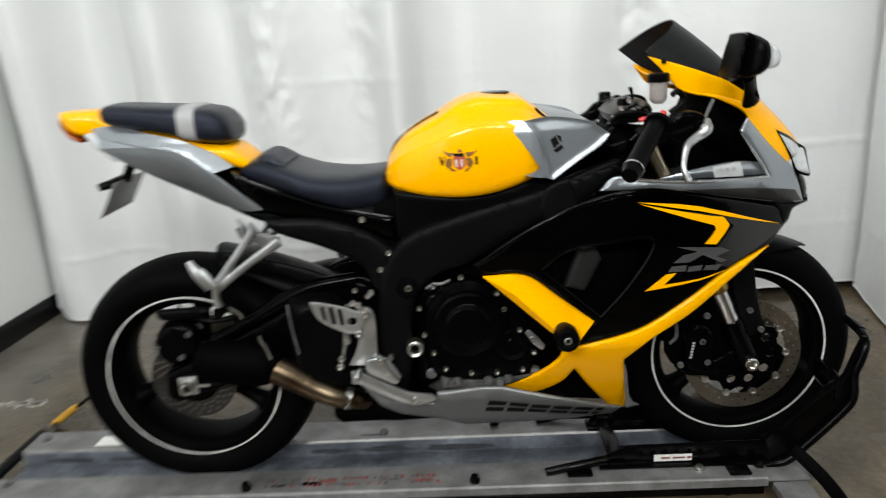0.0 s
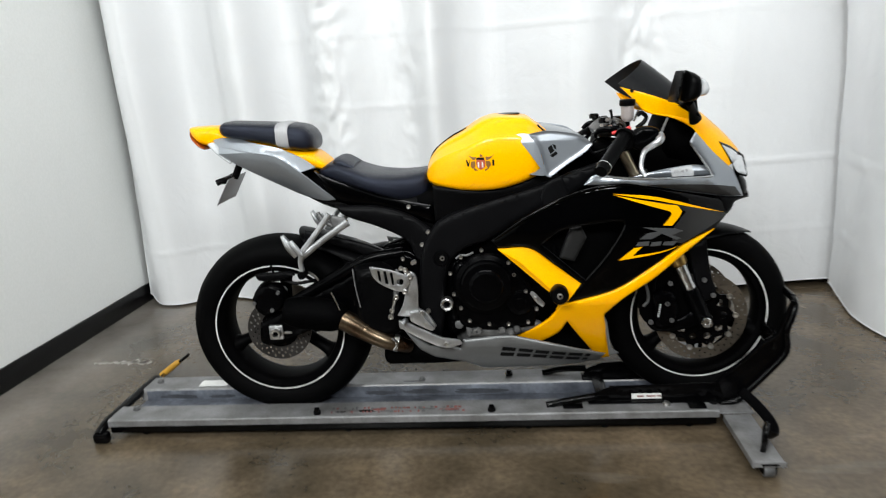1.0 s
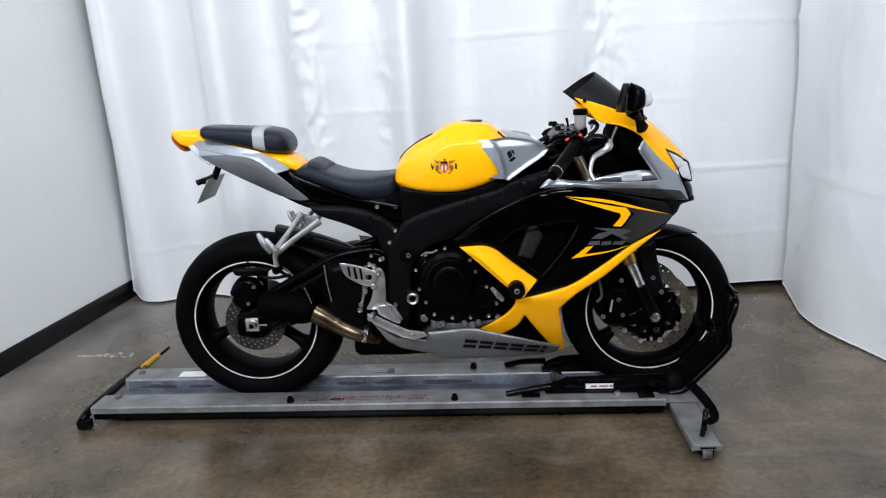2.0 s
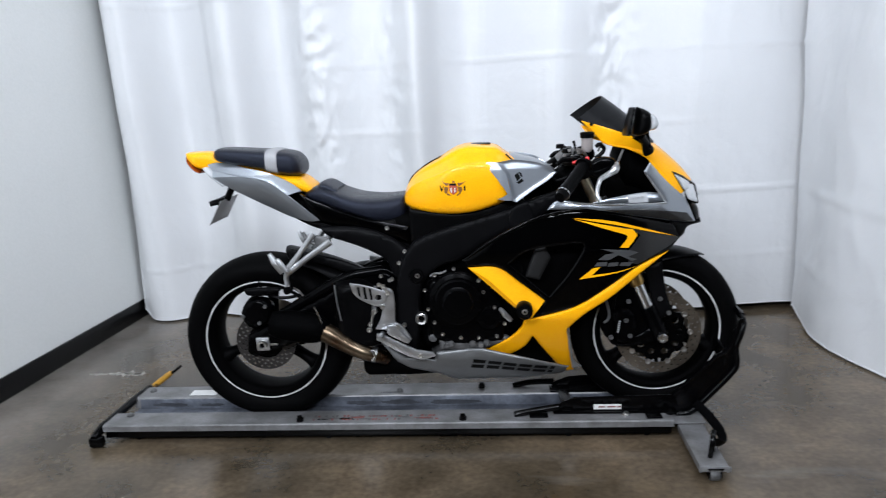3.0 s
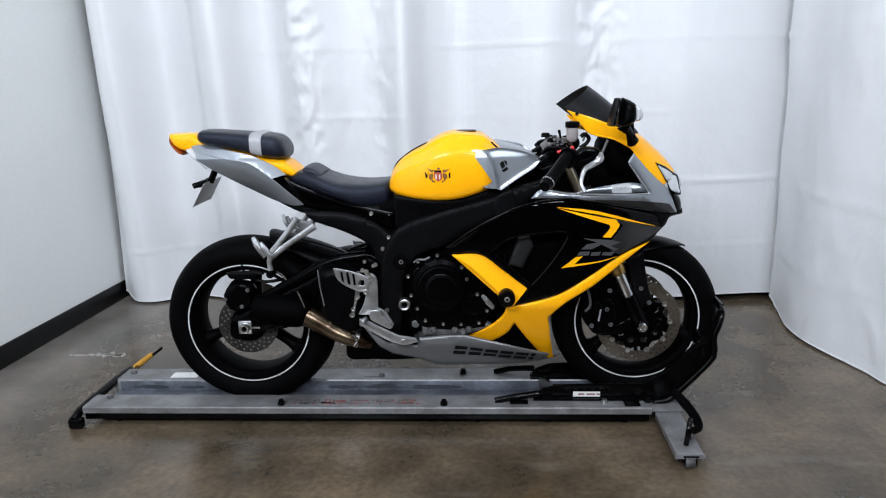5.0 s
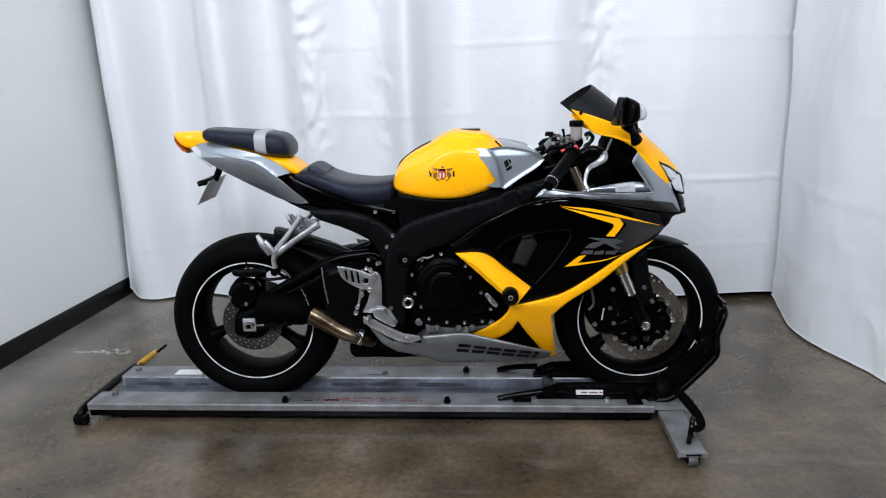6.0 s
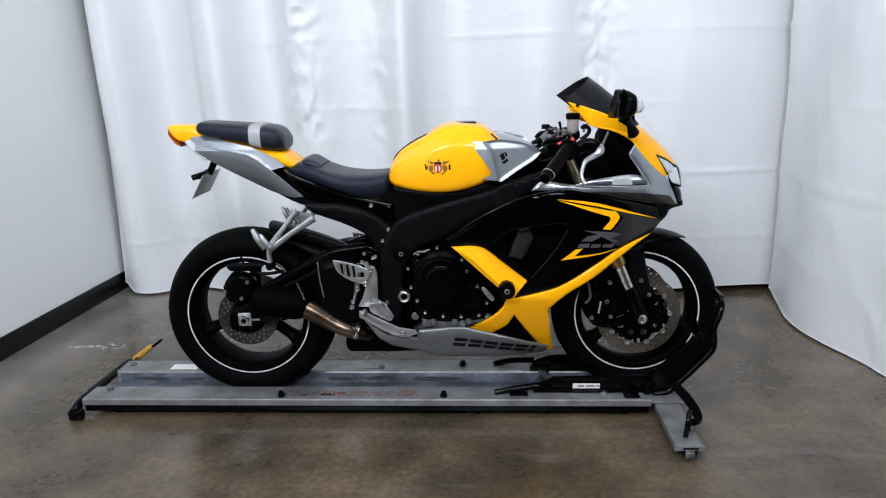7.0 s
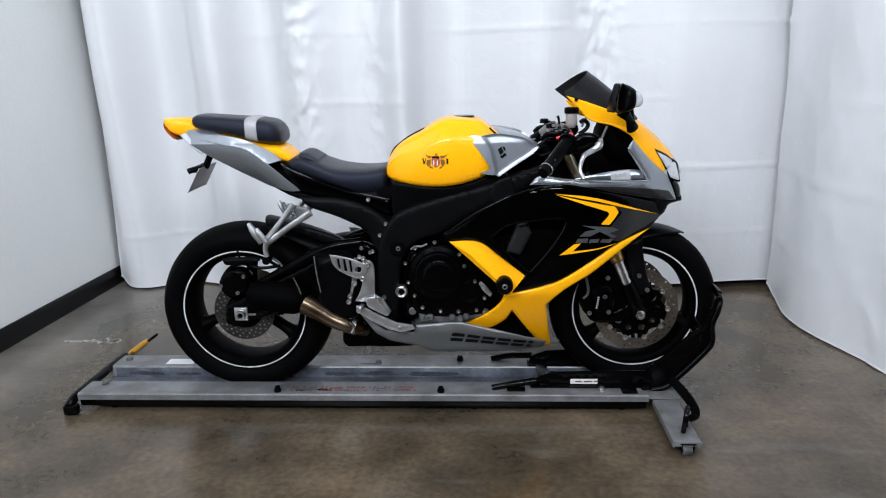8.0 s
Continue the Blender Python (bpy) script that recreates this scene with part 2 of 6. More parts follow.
def tube(pts, radius, segs=10, steps=5, smooth=True, flat=1.0, cap=True):
    """A round bar along a curve; radius one number or one a point."""
    radii = radius if isinstance(radius, (list, tuple)) else [radius] * len(pts)
    line = [(*p, r) for p, r in zip(pts, radii)]
    line = smooth_line(line, steps) if smooth else [np.array(p, float) for p in line]
    bm = bmesh.new()
    rings, side = [], None
    for i, p in enumerate(line):
        a, b = line[max(0, i - 1)][:3], line[min(len(line) - 1, i + 1)][:3]
        way = Vector(b - a).normalized()
        if side is None:
            side = way.orthogonal() if abs(way.y) > 0.9 else way.cross(Vector((0, 1, 0)))
        side = (side - way * side.dot(way)).normalized()
        up = way.cross(side)
        c = Vector(p[:3])
        rings.append([bm.verts.new(c + float(p[3]) * (side * math.cos(2 * math.pi * k / segs) + flat * up * math.sin(2 * math.pi * k / segs))) for k in range(segs)])
    for r0, r1 in zip(rings, rings[1:]):
        for k in range(segs):
            bm.faces.new((r0[k], r0[(k + 1) % segs], r1[(k + 1) % segs], r1[k]))
    if cap:
        bm.faces.new(rings[0][::-1])
        bm.faces.new(rings[-1])
    bmesh.ops.recalc_face_normals(bm, faces=bm.faces)
    return bm


def lathe(profile, centre, segs=48, axis="y", close=False):
    """Turns a profile of (radius, along) about an axis through centre."""
    bm = bmesh.new()
    rings = []
    for r, h in profile:
        ring = []
        for k in range(segs):
            a = 2 * math.pi * k / segs
            if axis == "y":
                v = (r * math.cos(a), h, r * math.sin(a))
            elif axis == "z":
                v = (r * math.cos(a), r * math.sin(a), h)
            else:
                v = (h, r * math.cos(a), r * math.sin(a))
            ring.append(bm.verts.new(Vector(v) + Vector(centre)))
        rings.append(ring)
    pairs = list(zip(rings, rings[1:])) + ([(rings[-1], rings[0])] if close else [])
    for r0, r1 in pairs:
        for k in range(segs):
            bm.faces.new((r0[k], r0[(k + 1) % segs], r1[(k + 1) % segs], r1[k]))
    if not close:
        bm.faces.new(rings[0][::-1])
        bm.faces.new(rings[-1])
    bmesh.ops.recalc_face_normals(bm, faces=bm.faces)
    return bm


def bolt(x, y, z, r, out=0.006, axis="y"):
    """Socket-head bolt pointing to -y."""
    return lathe([(r, 0), (r, -out * 0.75), (r * 0.85, -out), (r * 0.5, -out), (r * 0.45, -out * 0.5)], (x, y, z), 10, axis)


def edge_loop(bm, pts, y=0.0):
    vs = [bm.verts.new((p[0], y, p[1])) for p in pts]
    return [bm.edges.new((a, b)) for a, b in zip(vs, vs[1:] + vs[:1])]


def sheet(pts, holes=(), grid=0.0, steps=4, rings=()):
    """A flat filled outline in the x-z plane, with holes, cut into a grid, with rows of faces along its rim."""
    bm = bmesh.new()
    edges = edge_loop(bm, outline(pts, steps))
    for h in holes:
        edges += edge_loop(bm, outline(h, steps))
    bmesh.ops.triangle_fill(bm, use_beauty=True, edges=edges, normal=(0, -1, 0))
    inner = bm.faces[:]
    for step in rings:
        bmesh.ops.inset_region(bm, faces=inner, thickness=step, use_boundary=True)
    if grid:
        xs, zs = [v.co.x for v in bm.verts], [v.co.z for v in bm.verts]
        for lo, hi, axis in ((min(xs), max(xs), 0), (min(zs), max(zs), 2)):
            n = int((hi - lo) / grid)
            for i in range(1, n + 1):
                co, no = [0, 0, 0], [0, 0, 0]
                co[axis], no[axis] = lo + (hi - lo) * i / (n + 1), 1
                bmesh.ops.bisect_plane(bm, geom=bm.verts[:] + bm.edges[:] + bm.faces[:], plane_co=co, plane_no=no, dist=1e-5)
    for f in bm.faces:
        if f.normal.y > 0:
            f.normal_flip()
    return bm


def plate(pts, y, thick, holes=(), r=0.002, steps=4):
    """A flat plate facing -y with its face at y."""
    bm = sheet(pts, holes, 0, steps)
    bmesh.ops.translate(bm, vec=(0, y, 0), verts=bm.verts)
    front = bm.faces[:]
    back = bmesh.ops.extrude_face_region(bm, geom=front)
    vs = [v for v in back["geom"] if isinstance(v, bmesh.types.BMVert)]
    bmesh.ops.translate(bm, vec=(0, thick, 0), verts=vs)
    bmesh.ops.recalc_face_normals(bm, faces=bm.faces)
    if r:
        rim = [e for e in bm.edges if len(e.link_faces) == 2 and e.calc_face_angle(0) > 0.9]
        bmesh.ops.bevel(bm, geom=rim, offset=r, segments=2, affect="EDGES", profile=0.5, clamp_overlap=True)
    return bm


def shell(pts, depth, thick=0.004, tuck=0.012, soft=0.018, holes=(), grid=0.011, steps=5):
    """A curved panel facing -y: its face lies at y = -depth(x, z), and its rim is tucked in by a rounded edge."""
    bm = sheet(pts, holes, grid, steps, [soft * 0.25, soft * 0.3] if tuck else ())
    loops = [np.array(outline(p, steps)) for p in (pts, *holes)]
    segs = np.concatenate([np.concatenate([l, np.roll(l, -1, 0)], 1) for l in loops])
    a, d = segs[:, :2], segs[:, 2:] - segs[:, :2]
    ll = np.maximum((d * d).sum(1), 1e-12)
    for v in bm.verts:
        p = np.array((v.co.x, v.co.z))
        t = np.clip(((p - a) * d).sum(1) / ll, 0, 1)
        near = np.sqrt((((a + t[:, None] * d) - p) ** 2).sum(1).min())
        k = max(0.0, 1 - near / soft)
        v.co.y = -depth(v.co.x, v.co.z) + tuck * k * k
    bmesh.ops.recalc_face_normals(bm, faces=bm.faces)
    if sum(f.normal.y * f.calc_area() for f in bm.faces) > 0:
        bmesh.ops.reverse_faces(bm, faces=bm.faces)
    ex = bmesh.ops.extrude_face_region(bm, geom=bm.faces[:])
    bmesh.ops.translate(bm, vec=(0, thick, 0), verts=[v for v in ex["geom"] if isinstance(v, bmesh.types.BMVert)])
    bmesh.ops.recalc_face_normals(bm, faces=bm.faces)
    return bm


def table(rows):
    """Smooth interpolation of rows (at, value)."""
    xs, ys = zip(*rows)
    line = np.array(smooth_line(list(zip(xs, ys)), 8))
    return lambda v: float(np.interp(v, line[:, 0], line[:, 1]))


def loft(stations, n=24, segs=28, power=2.4, y=0.0, shoulder=0.0):
    """A body along x. Stations (x, bottom, top, half width, power of its rounding)."""
    keys = [(*s, power)[:5] for s in stations]
    line = smooth_line(keys, max(2, n // len(keys) + 1))
    bm = bmesh.new()
    rings = []
    for x, lo, hi, w, pw in line:
        ring = []
        for k in range(segs):
            a = 2 * math.pi * k / segs
            c, s = math.cos(a), math.sin(a)
            e = 2 / pw
            q = min(1.0, max(0.0, (s - 0.30) / 0.42))
            w2 = w * (1 - shoulder * q * q * (3 - 2 * q))
            ring.append(bm.verts.new((x, y + w2 * math.copysign(abs(c) ** e, c), (lo + hi) / 2 + (hi - lo) / 2 * math.copysign(abs(s) ** e, s))))
        rings.append(ring)
    for r0, r1 in zip(rings, rings[1:]):
        for k in range(segs):
            bm.faces.new((r0[k], r0[(k + 1) % segs], r1[(k + 1) % segs], r1[k]))
    bm.faces.new(rings[0][::-1])
    bm.faces.new(rings[-1])
    bmesh.ops.recalc_face_normals(bm, faces=bm.faces)
    return bm


def single(name, bm, mat, label, category, m=None, group="", kind="", sharp=35):
    ob = part(name, bm, mat, None, "", sharp)
    if m is not None:
        ob.matrix_world = m
    return tagged(ob, label, category, group, kind)

# ---- the hall: room axes are turned a little against the motorcycle ----
ROOM = pose(0.6, 1.43, 0, 0, 0, -3.0)
LEFT, RIGHT, NEAR, TOP = -1.83, 4.2, -7.0, 3.6

floor = single("floor", box(LEFT - 0.3, RIGHT + 0.3, NEAR - 0.3, 0.4, -0.12, 0, 0), CONCRETE, "brown-grey sealed concrete floor with stains and scuffs", "floor", ROOM, kind="structure")
single("ceiling", box(LEFT - 0.3, RIGHT + 0.3, NEAR - 0.3, 0.4, TOP, TOP + 0.12, 0), CEILPAINT, "dusty grey ceiling", "ceiling", ROOM, kind="structure")
single("wall_west", box(LEFT - 0.15, LEFT, NEAR, 0.25, 0, TOP, 0), WALLPAINT, "white painted wall with a black baseboard", "wall", ROOM, kind="structure")
single("wall_north", box(LEFT, RIGHT, 0.10, 0.25, 0, TOP, 0), WALLPAINT, "white painted wall behind the drapes", "wall", ROOM, kind="structure")
# east and south walls are unseen, added dark so that reflections stay dim
single("wall_east", box(RIGHT, RIGHT + 0.15, NEAR, 0.25, 0, TOP, 0), DARKWALL, "unseen grey wall added beyond the drape", "wall", ROOM, kind="structure")
single("wall_south", box(LEFT - 0.15, RIGHT + 0.15, NEAR - 0.15, NEAR, 0, TOP, 0), DARKWALL, "unseen dark grey wall added behind the camera", "wall", ROOM, kind="structure")
single("baseboard", box(LEFT + 0.0005, LEFT + 0.012, NEAR, 0.085, 0.0005, 0.102, 0.003), BASEBLACK, "black vinyl baseboard along the white wall", "baseboard", ROOM, kind="structure")
single("baseboard", box(LEFT + 0.014, RIGHT, 0.086, 0.0985, 0.0005, 0.102, 0.003), BASEBLACK, "black vinyl baseboard behind the drapes", "baseboard", ROOM, kind="structure")


def bell(v, c, w):
    return math.exp(-(((v - c) / w) ** 2))


def drape(fold, u0, u1, low, high, nu, nv, thick=0.004):
    """A hanging cloth in the plane along u, with fold(u, z) its depth and a rolled hem below."""
    bm = bmesh.new()
    grid = []
    for i in range(nu + 1):
        u = u0 + (u1 - u0) * i / nu
        col = []
        for j in range(nv + 1):
            z = low(u) + (high - low(u)) * (j / nv)
            d, du = fold(u, z)
            col.append(bm.verts.new((u + du, d, z)))
        grid.append(col)
    for a, b in zip(grid, grid[1:]):
        for j in range(nv):
            bm.faces.new((a[j], b[j], b[j + 1], a[j + 1]))
    ex = bmesh.ops.extrude_face_region(bm, geom=bm.faces[:])
    bmesh.ops.translate(bm, vec=(0, thick, 0), verts=[v for v in ex["geom"] if isinstance(v, bmesh.types.BMVert)])
    bmesh.ops.recalc_face_normals(bm, faces=bm.faces)
    return bm


def creases(u, z, every, amount):
    """Fold lines left from the packing: shallow steps across the cloth."""
    s = 0.0
    for k in range(12):
        zc = 0.31 + every * k + 0.010 * noise.noise((u * 1.7, k * 3.1, 0))
        gate = max(0.0, noise.noise((u * 1.1 + 5 * k, k * 1.3, 2.0)) + 0.35)
        s += amount * gate * bell(z, zc, 0.009)
    return s


pleats = table([(-1.83, 0.036), (-1.81, 0.028), (-1.78, 0.010), (-1.72, -0.020), (-1.65, -0.028), (-1.58, -0.020), (-1.43, 0.045), (-1.24, 0.022), (-1.14, -0.016), (-1.02, -0.034), (-0.90, 0.020), (-0.78, 0.034), (-0.58, -0.020), (-0.36, 0.010), (-0.20, 0.008), (-0.06, -0.045), (0.06, 0.022), (0.24, 0.045), (0.62, -0.020), (0.92, 0.028), (1.30, -0.012), (1.80, 0.025), (2.05, 0.0)])


def back_fold(u, z):
    """Long pleats that soften towards the hem, a crumpled stretch or two, and the packing creases."""
    hang = min(1, z / 1.2)
    lean = 0.05 * math.sin(z * 1.3 + u)
    d = 0.045 - 0.03 * hang + (1.7 + 1.4 * hang) * pleats(u + lean * 0.6)
    d += 0.012 * noise.noise((u * 2.6, z * 0.5, 0.3)) + 0.005 * noise.noise((u * 9, z * 0.9, 0.8))
    crumple = bell(u, -0.56 - 0.05 * z, 0.10) + 0.8 * bell(u, 0.88, 0.12) + 0.5 * bell(u, -0.22, 0.08)
    crumple *= bell(z, 1.35, 0.60)
    ridge = 1 - 2 * abs(noise.noise((u * 9 + 2.5 * z, z * 9 - u * 5, 1.0))) + 0.4 * (1 - 2 * abs(noise.noise((u * 23, z * 15 + u * 8, 5.0))))
    d += -0.026 * crumple * ridge
    d += -0.002 * (1 - 2 * abs(noise.noise((u * 6 + z, z * 3.5, 9.0))))
    d += creases(u, z, 0.352, -0.009)
    return d, 0.020 * min(1.0, z / 1.5) * bell(u, -1.803, 0.10)


def side_fold(u, z):
    hang = min(1, z / 1.45)
    q = min(1, max(0, (u - 0.6) / 0.7))
    d = -0.112 * bell(u, 0.46, 0.40) * (1 - 0.5 * hang) + 0.045 * q * q * (3 - 2 * q) - 0.024 * hang * bell(u, 0.0, 0.35)
    d += 0.012 * math.sin(u * 4.0 + 1.0) * (0.4 + 0.6 * hang) + 0.02 * noise.noise((u * 1.6, z * 0.6, 4.0)) + 0.03 * bell(u, 0.9, 0.2) * hang
    d += -0.03 * bell(u, 0.0, 0.16) + 0.02 * max(0.0, z - 0.2) * min(1.0, u / 0.4)
    d += creases(u + 9, z, 0.352, -0.014)
    d += -0.005 * (1 - 2 * abs(noise.noise((u * 3.1 + 1.5 * z, z * 2.2 - u, 7.0)))) - 0.003 * (1 - 2 * abs(noise.noise((u * 7 - 2 * z, z * 5 + u, 3.0))))
    return d, 0.0


def hang(fold, u0, u1, low, nu, nv, label, m):
    ob = single("drape", drape(fold, u0, u1, low, TOP - 0.25, nu, nv), CLOTH, label, "drape", m, group="backdrop drapes", sharp=60)
    line = []
    for k in range(161):
        u = u0 + (u1 - u0) * k / 160
        d, du = fold(u, low(u))
        line.append((u + du, d + 0.002, low(u)))
    part("hem", tube(line, 0.0045, 8, smooth=False), CLOTH, ob, "stitched white hem")
    return ob


hang(back_fold, -1.803, 2.0, lambda u: 0.010 + 0.004 * math.sin(u * 3) + 0.035 * bell(u, -1.803, 0.06) + 0.034 * min(1.0, max(0.0, (u - 0.85) / 0.6)), 380, 230, "white polyester backdrop drape with folds and packing creases", ROOM @ pose(0, -0.235, 0))
# the second drape hangs along the side, square to the first
hang(side_fold, 0.0, 2.1, lambda u: 0.010 + 0.004 * math.sin(u * 4) + 0.03 * bell(u, 0.0, 0.10), 150, 150, "white polyester side drape with packing creases", ROOM @ pose(1.859, -0.215, 0, 0, 0, -90))

# old pale paint scuffs on the concrete
random.seed(8)
for k in range(22):
    sx, sy = -1.60 + 0.0118 * k, -1.0 + random.uniform(-0.010, 0.010)
    w = random.uniform(0.014, 0.034) * (1.0 if k > 7 else 0.5)
    ends = [random.uniform(0.3, 1.0) for a in range(9)]
    blot = [(sx + 0.016 * r * math.cos(0.7 * a), sy + w * r * math.sin(0.7 * a)) for a, r in enumerate(ends)]
    flat = bmesh.new()
    flat.faces.new([flat.verts.new((x, y, 0.0012)) for x, y in blot])
    lower = bmesh.ops.extrude_face_region(flat, geom=flat.faces[:])
    bmesh.ops.translate(flat, vec=(0, 0, -0.0010), verts=[v for v in lower["geom"] if isinstance(v, bmesh.types.BMVert)])
    bmesh.ops.recalc_face_normals(flat, faces=flat.faces)
    part("paint_scuff", flat, SCUFF, floor)

# ---- the motorcycle dolly: two rails with a channel between, on small casters ----
dolly = thing("motorcycle_dolly", pose(0.4, -0.03, 0, 0, 0, -1.5), "scuffed silver steel motorcycle dolly on casters on the floor", "dolly")


def rail(sign):
    """Folded steel rail: a flat top, an outer lip and an inner wall."""
    pts = [(-0.176, 0.048), (-0.176, 0.068), (-0.172, 0.072), (-0.072, 0.072), (-0.066, 0.066), (-0.060, 0.031), (-0.064, 0.031), (-0.070, 0.064), (-0.075, 0.068), (-0.168, 0.068), (-0.172, 0.064), (-0.172, 0.048)]
    bm = bmesh.new()
    ends = [[bm.verts.new((x, sign * -y if sign > 0 else y, z)) for y, z in pts] for x in (-1.015, 1.035)]
    n = len(pts)
    for k in range(n):
        bm.faces.new((ends[0][k], ends[0][(k + 1) % n], ends[1][(k + 1) % n], ends[1][k]))
    bm.faces.new(ends[0])
    bm.faces.new(ends[1])
    bmesh.ops.recalc_face_normals(bm, faces=bm.faces)
    return bm


part("rail", rail(-1), DOLLY, dolly)
part("rail", rail(1), DOLLY, dolly)
part("channel_wall", box(-0.99, 1.03, 0.0550, 0.0585, 0.0308, 0.0700, 0.001), DOLLY_IN, dolly, "scraped blue-grey channel wall")
# black strip added to paint the shadowed gap below the front rail
part("rail_shade", box(-1.013, 1.03, -0.168, -0.156, 0.020, 0.064, 0.002), BLACKSTEEL, dolly, "black strip standing in for shade under the rail")
part("channel", box(-1.0, 1.035, -0.0635, 0.0635, 0.0245, 0.0305, 0.001), DOLLY_IN, dolly, "scraped blue-grey wheel channel")
for lx in (-0.90, -0.17, 0.44, 0.93):
    part("cross_member", box(lx - 0.03, lx + 0.03, -0.155, 0.155, 0.012, 0.0240, 0.002), BLACKSTEEL, dolly)
for lx in (-0.9, -0.18, 0.43, 0.68, 0.95):
    for ly in (-0.135, 0.135):
        part("caster", join(lathe([(0.009, -0.012), (0.0135, -0.012), (0.0145, -0.008), (0.0145, 0.008), (0.0135, 0.012), (0.009, 0.012)], (lx, ly, 0.0146), 14), box(lx - 0.012, lx + 0.012, ly - 0.017, ly - 0.0135, 0.012, 0.034, 0.001), box(lx - 0.012, lx + 0.012, ly + 0.0135, ly + 0.017, 0.012, 0.034, 0.001)), BLACKSTEEL, dolly)
# bolts along the rails
for lx, ly, m in ((-0.28, -0.152, BLACKSTEEL), (0.31, -0.152, BLACKSTEEL), (0.37, 0.125, BLACKSTEEL), (-0.95, -0.095, CASTING), (-0.97, 0.13, CASTING), (0.88, -0.13, BOLTM), (1.03, -0.125, BLACKSTEEL), (-0.53, 0.10, CASTING), (0.05, 0.10, CASTING)):
    tall = 0.020 if m is BLACKSTEEL else 0.010
    part("bolt", lathe([(0.013, 0.0722), (0.013, 0.0722 + tall * 0.5), (0.010, 0.0722 + tall * 0.55), (0.009, 0.0722 + tall), (0.004, 0.0722 + tall * 1.05)], (lx, ly, 0), 10, "z"), m, dolly)
# flat washers and wear pads
part("pad", box(0.545, 0.61, -0.150, -0.105, 0.0722, 0.080, 0.003), BLACKSTEEL, dolly)
part("pad", box(0.945, 1.0, -0.165, -0.125, 0.0722, 0.079, 0.003), BLACKSTEEL, dolly)
# printed warning on the front rail, worn to illegible bars
random.seed(4)
for k in range(34):
    lx = -0.235 + k * 0.0135
    for row in (0, 1):
        if random.random() < 0.75:
            w, d = random.uniform(0.005, 0.0115), random.uniform(0.008, 0.016)
            part("print_bar", box(lx, lx + w, -0.150 + 0.026 * row, -0.150 + 0.026 * row + d, 0.0722, 0.0726, 0), REDINK if random.random() < 0.55 else CASTING, dolly)
# rubbed ink and paint scrapes
random.seed(21)


def smear(name, cx, cy, half, wide, mat, upright=False):
    """A thin ragged patch on the rail's top, or on the channel's far wall."""
    rim = []
    for k in range(18):
        a = 2 * math.pi * k / 18
        r = random.uniform(0.55, 1.0)
        rim.append((cx + half * r * math.cos(a), cy + wide * r * math.sin(a)))
    bm = bmesh.new()
    near = [bm.verts.new((x, 0.0546, z) if upright else (x, z, 0.0725)) for x, z in rim]
    far = [bm.verts.new((x, 0.0550, z) if upright else (x, z, 0.0721)) for x, z in rim]
    bm.faces.new(near)
    bm.faces.new(far[::-1])
    for k in range(18):
        bm.faces.new((near[k], far[k], far[(k + 1) % 18], near[(k + 1) % 18]))
    bmesh.ops.recalc_face_normals(bm, faces=bm.faces)
    part(name, bm, mat, dolly)


for sx, sy, half, wide, ink in ((-0.20, -0.142, 0.028, 0.006, INK), (-0.155, -0.134, 0.032, 0.008, CASTING), (-0.11, -0.138, 0.034, 0.012, BLACKSTEEL), (-0.07, -0.126, 0.03, 0.013, REDINK), (-0.05, -0.140, 0.03, 0.006, CASTING), (0.0, -0.118, 0.028, 0.007, CASTING), (0.17, -0.136, 0.045, 0.008, REDINK), (0.09, -0.128, 0.036, 0.005, CASTING)):
    smear("ink_smear", sx, sy, half, wide, ink)
for sx, sz, half, wide in ((-0.86, 0.046, 0.11, 0.011), (-0.70, 0.044, 0.06, 0.009), (-0.10, 0.045, 0.07, 0.010), (0.06, 0.047, 0.10, 0.013), (0.26, 0.046, 0.12, 0.012)):
    smear("scrape", sx, sz, half, wide, SCRAPE, True)
for sx, sy, half, wide in ((-0.235, 0.075, 0.040, 0.006), (0.02, 0.090, 0.05, 0.007), (-0.62, 0.082, 0.03, 0.004)):
    smear("scrape", sx, sy, half, wide, SCRAPE)
# paper label at the back rail's end
part("sticker", box(-0.80, -0.69, 0.085, 0.135, 0.0722, 0.0728, 0), LABELM, dolly, "white paper sticker")
# end bar with hooked ends
part("end_bar", join(tube([(-1.035, -0.205, 0.034), (-1.032, -0.17, 0.050), (-1.025, -0.1, 0.060), (-1.022, 0.1, 0.062), (-1.02, 0.19, 0.060)], 0.016, 10), box(-1.058, -1.005, -0.212, -0.182, 0.001, 0.040, 0.008), tube([(-1.03, -0.15, 0.056), (-0.98, -0.15, 0.050)], 0.010, 8)), BLACKSTEEL, dolly, "black tubular end bar with a foot")
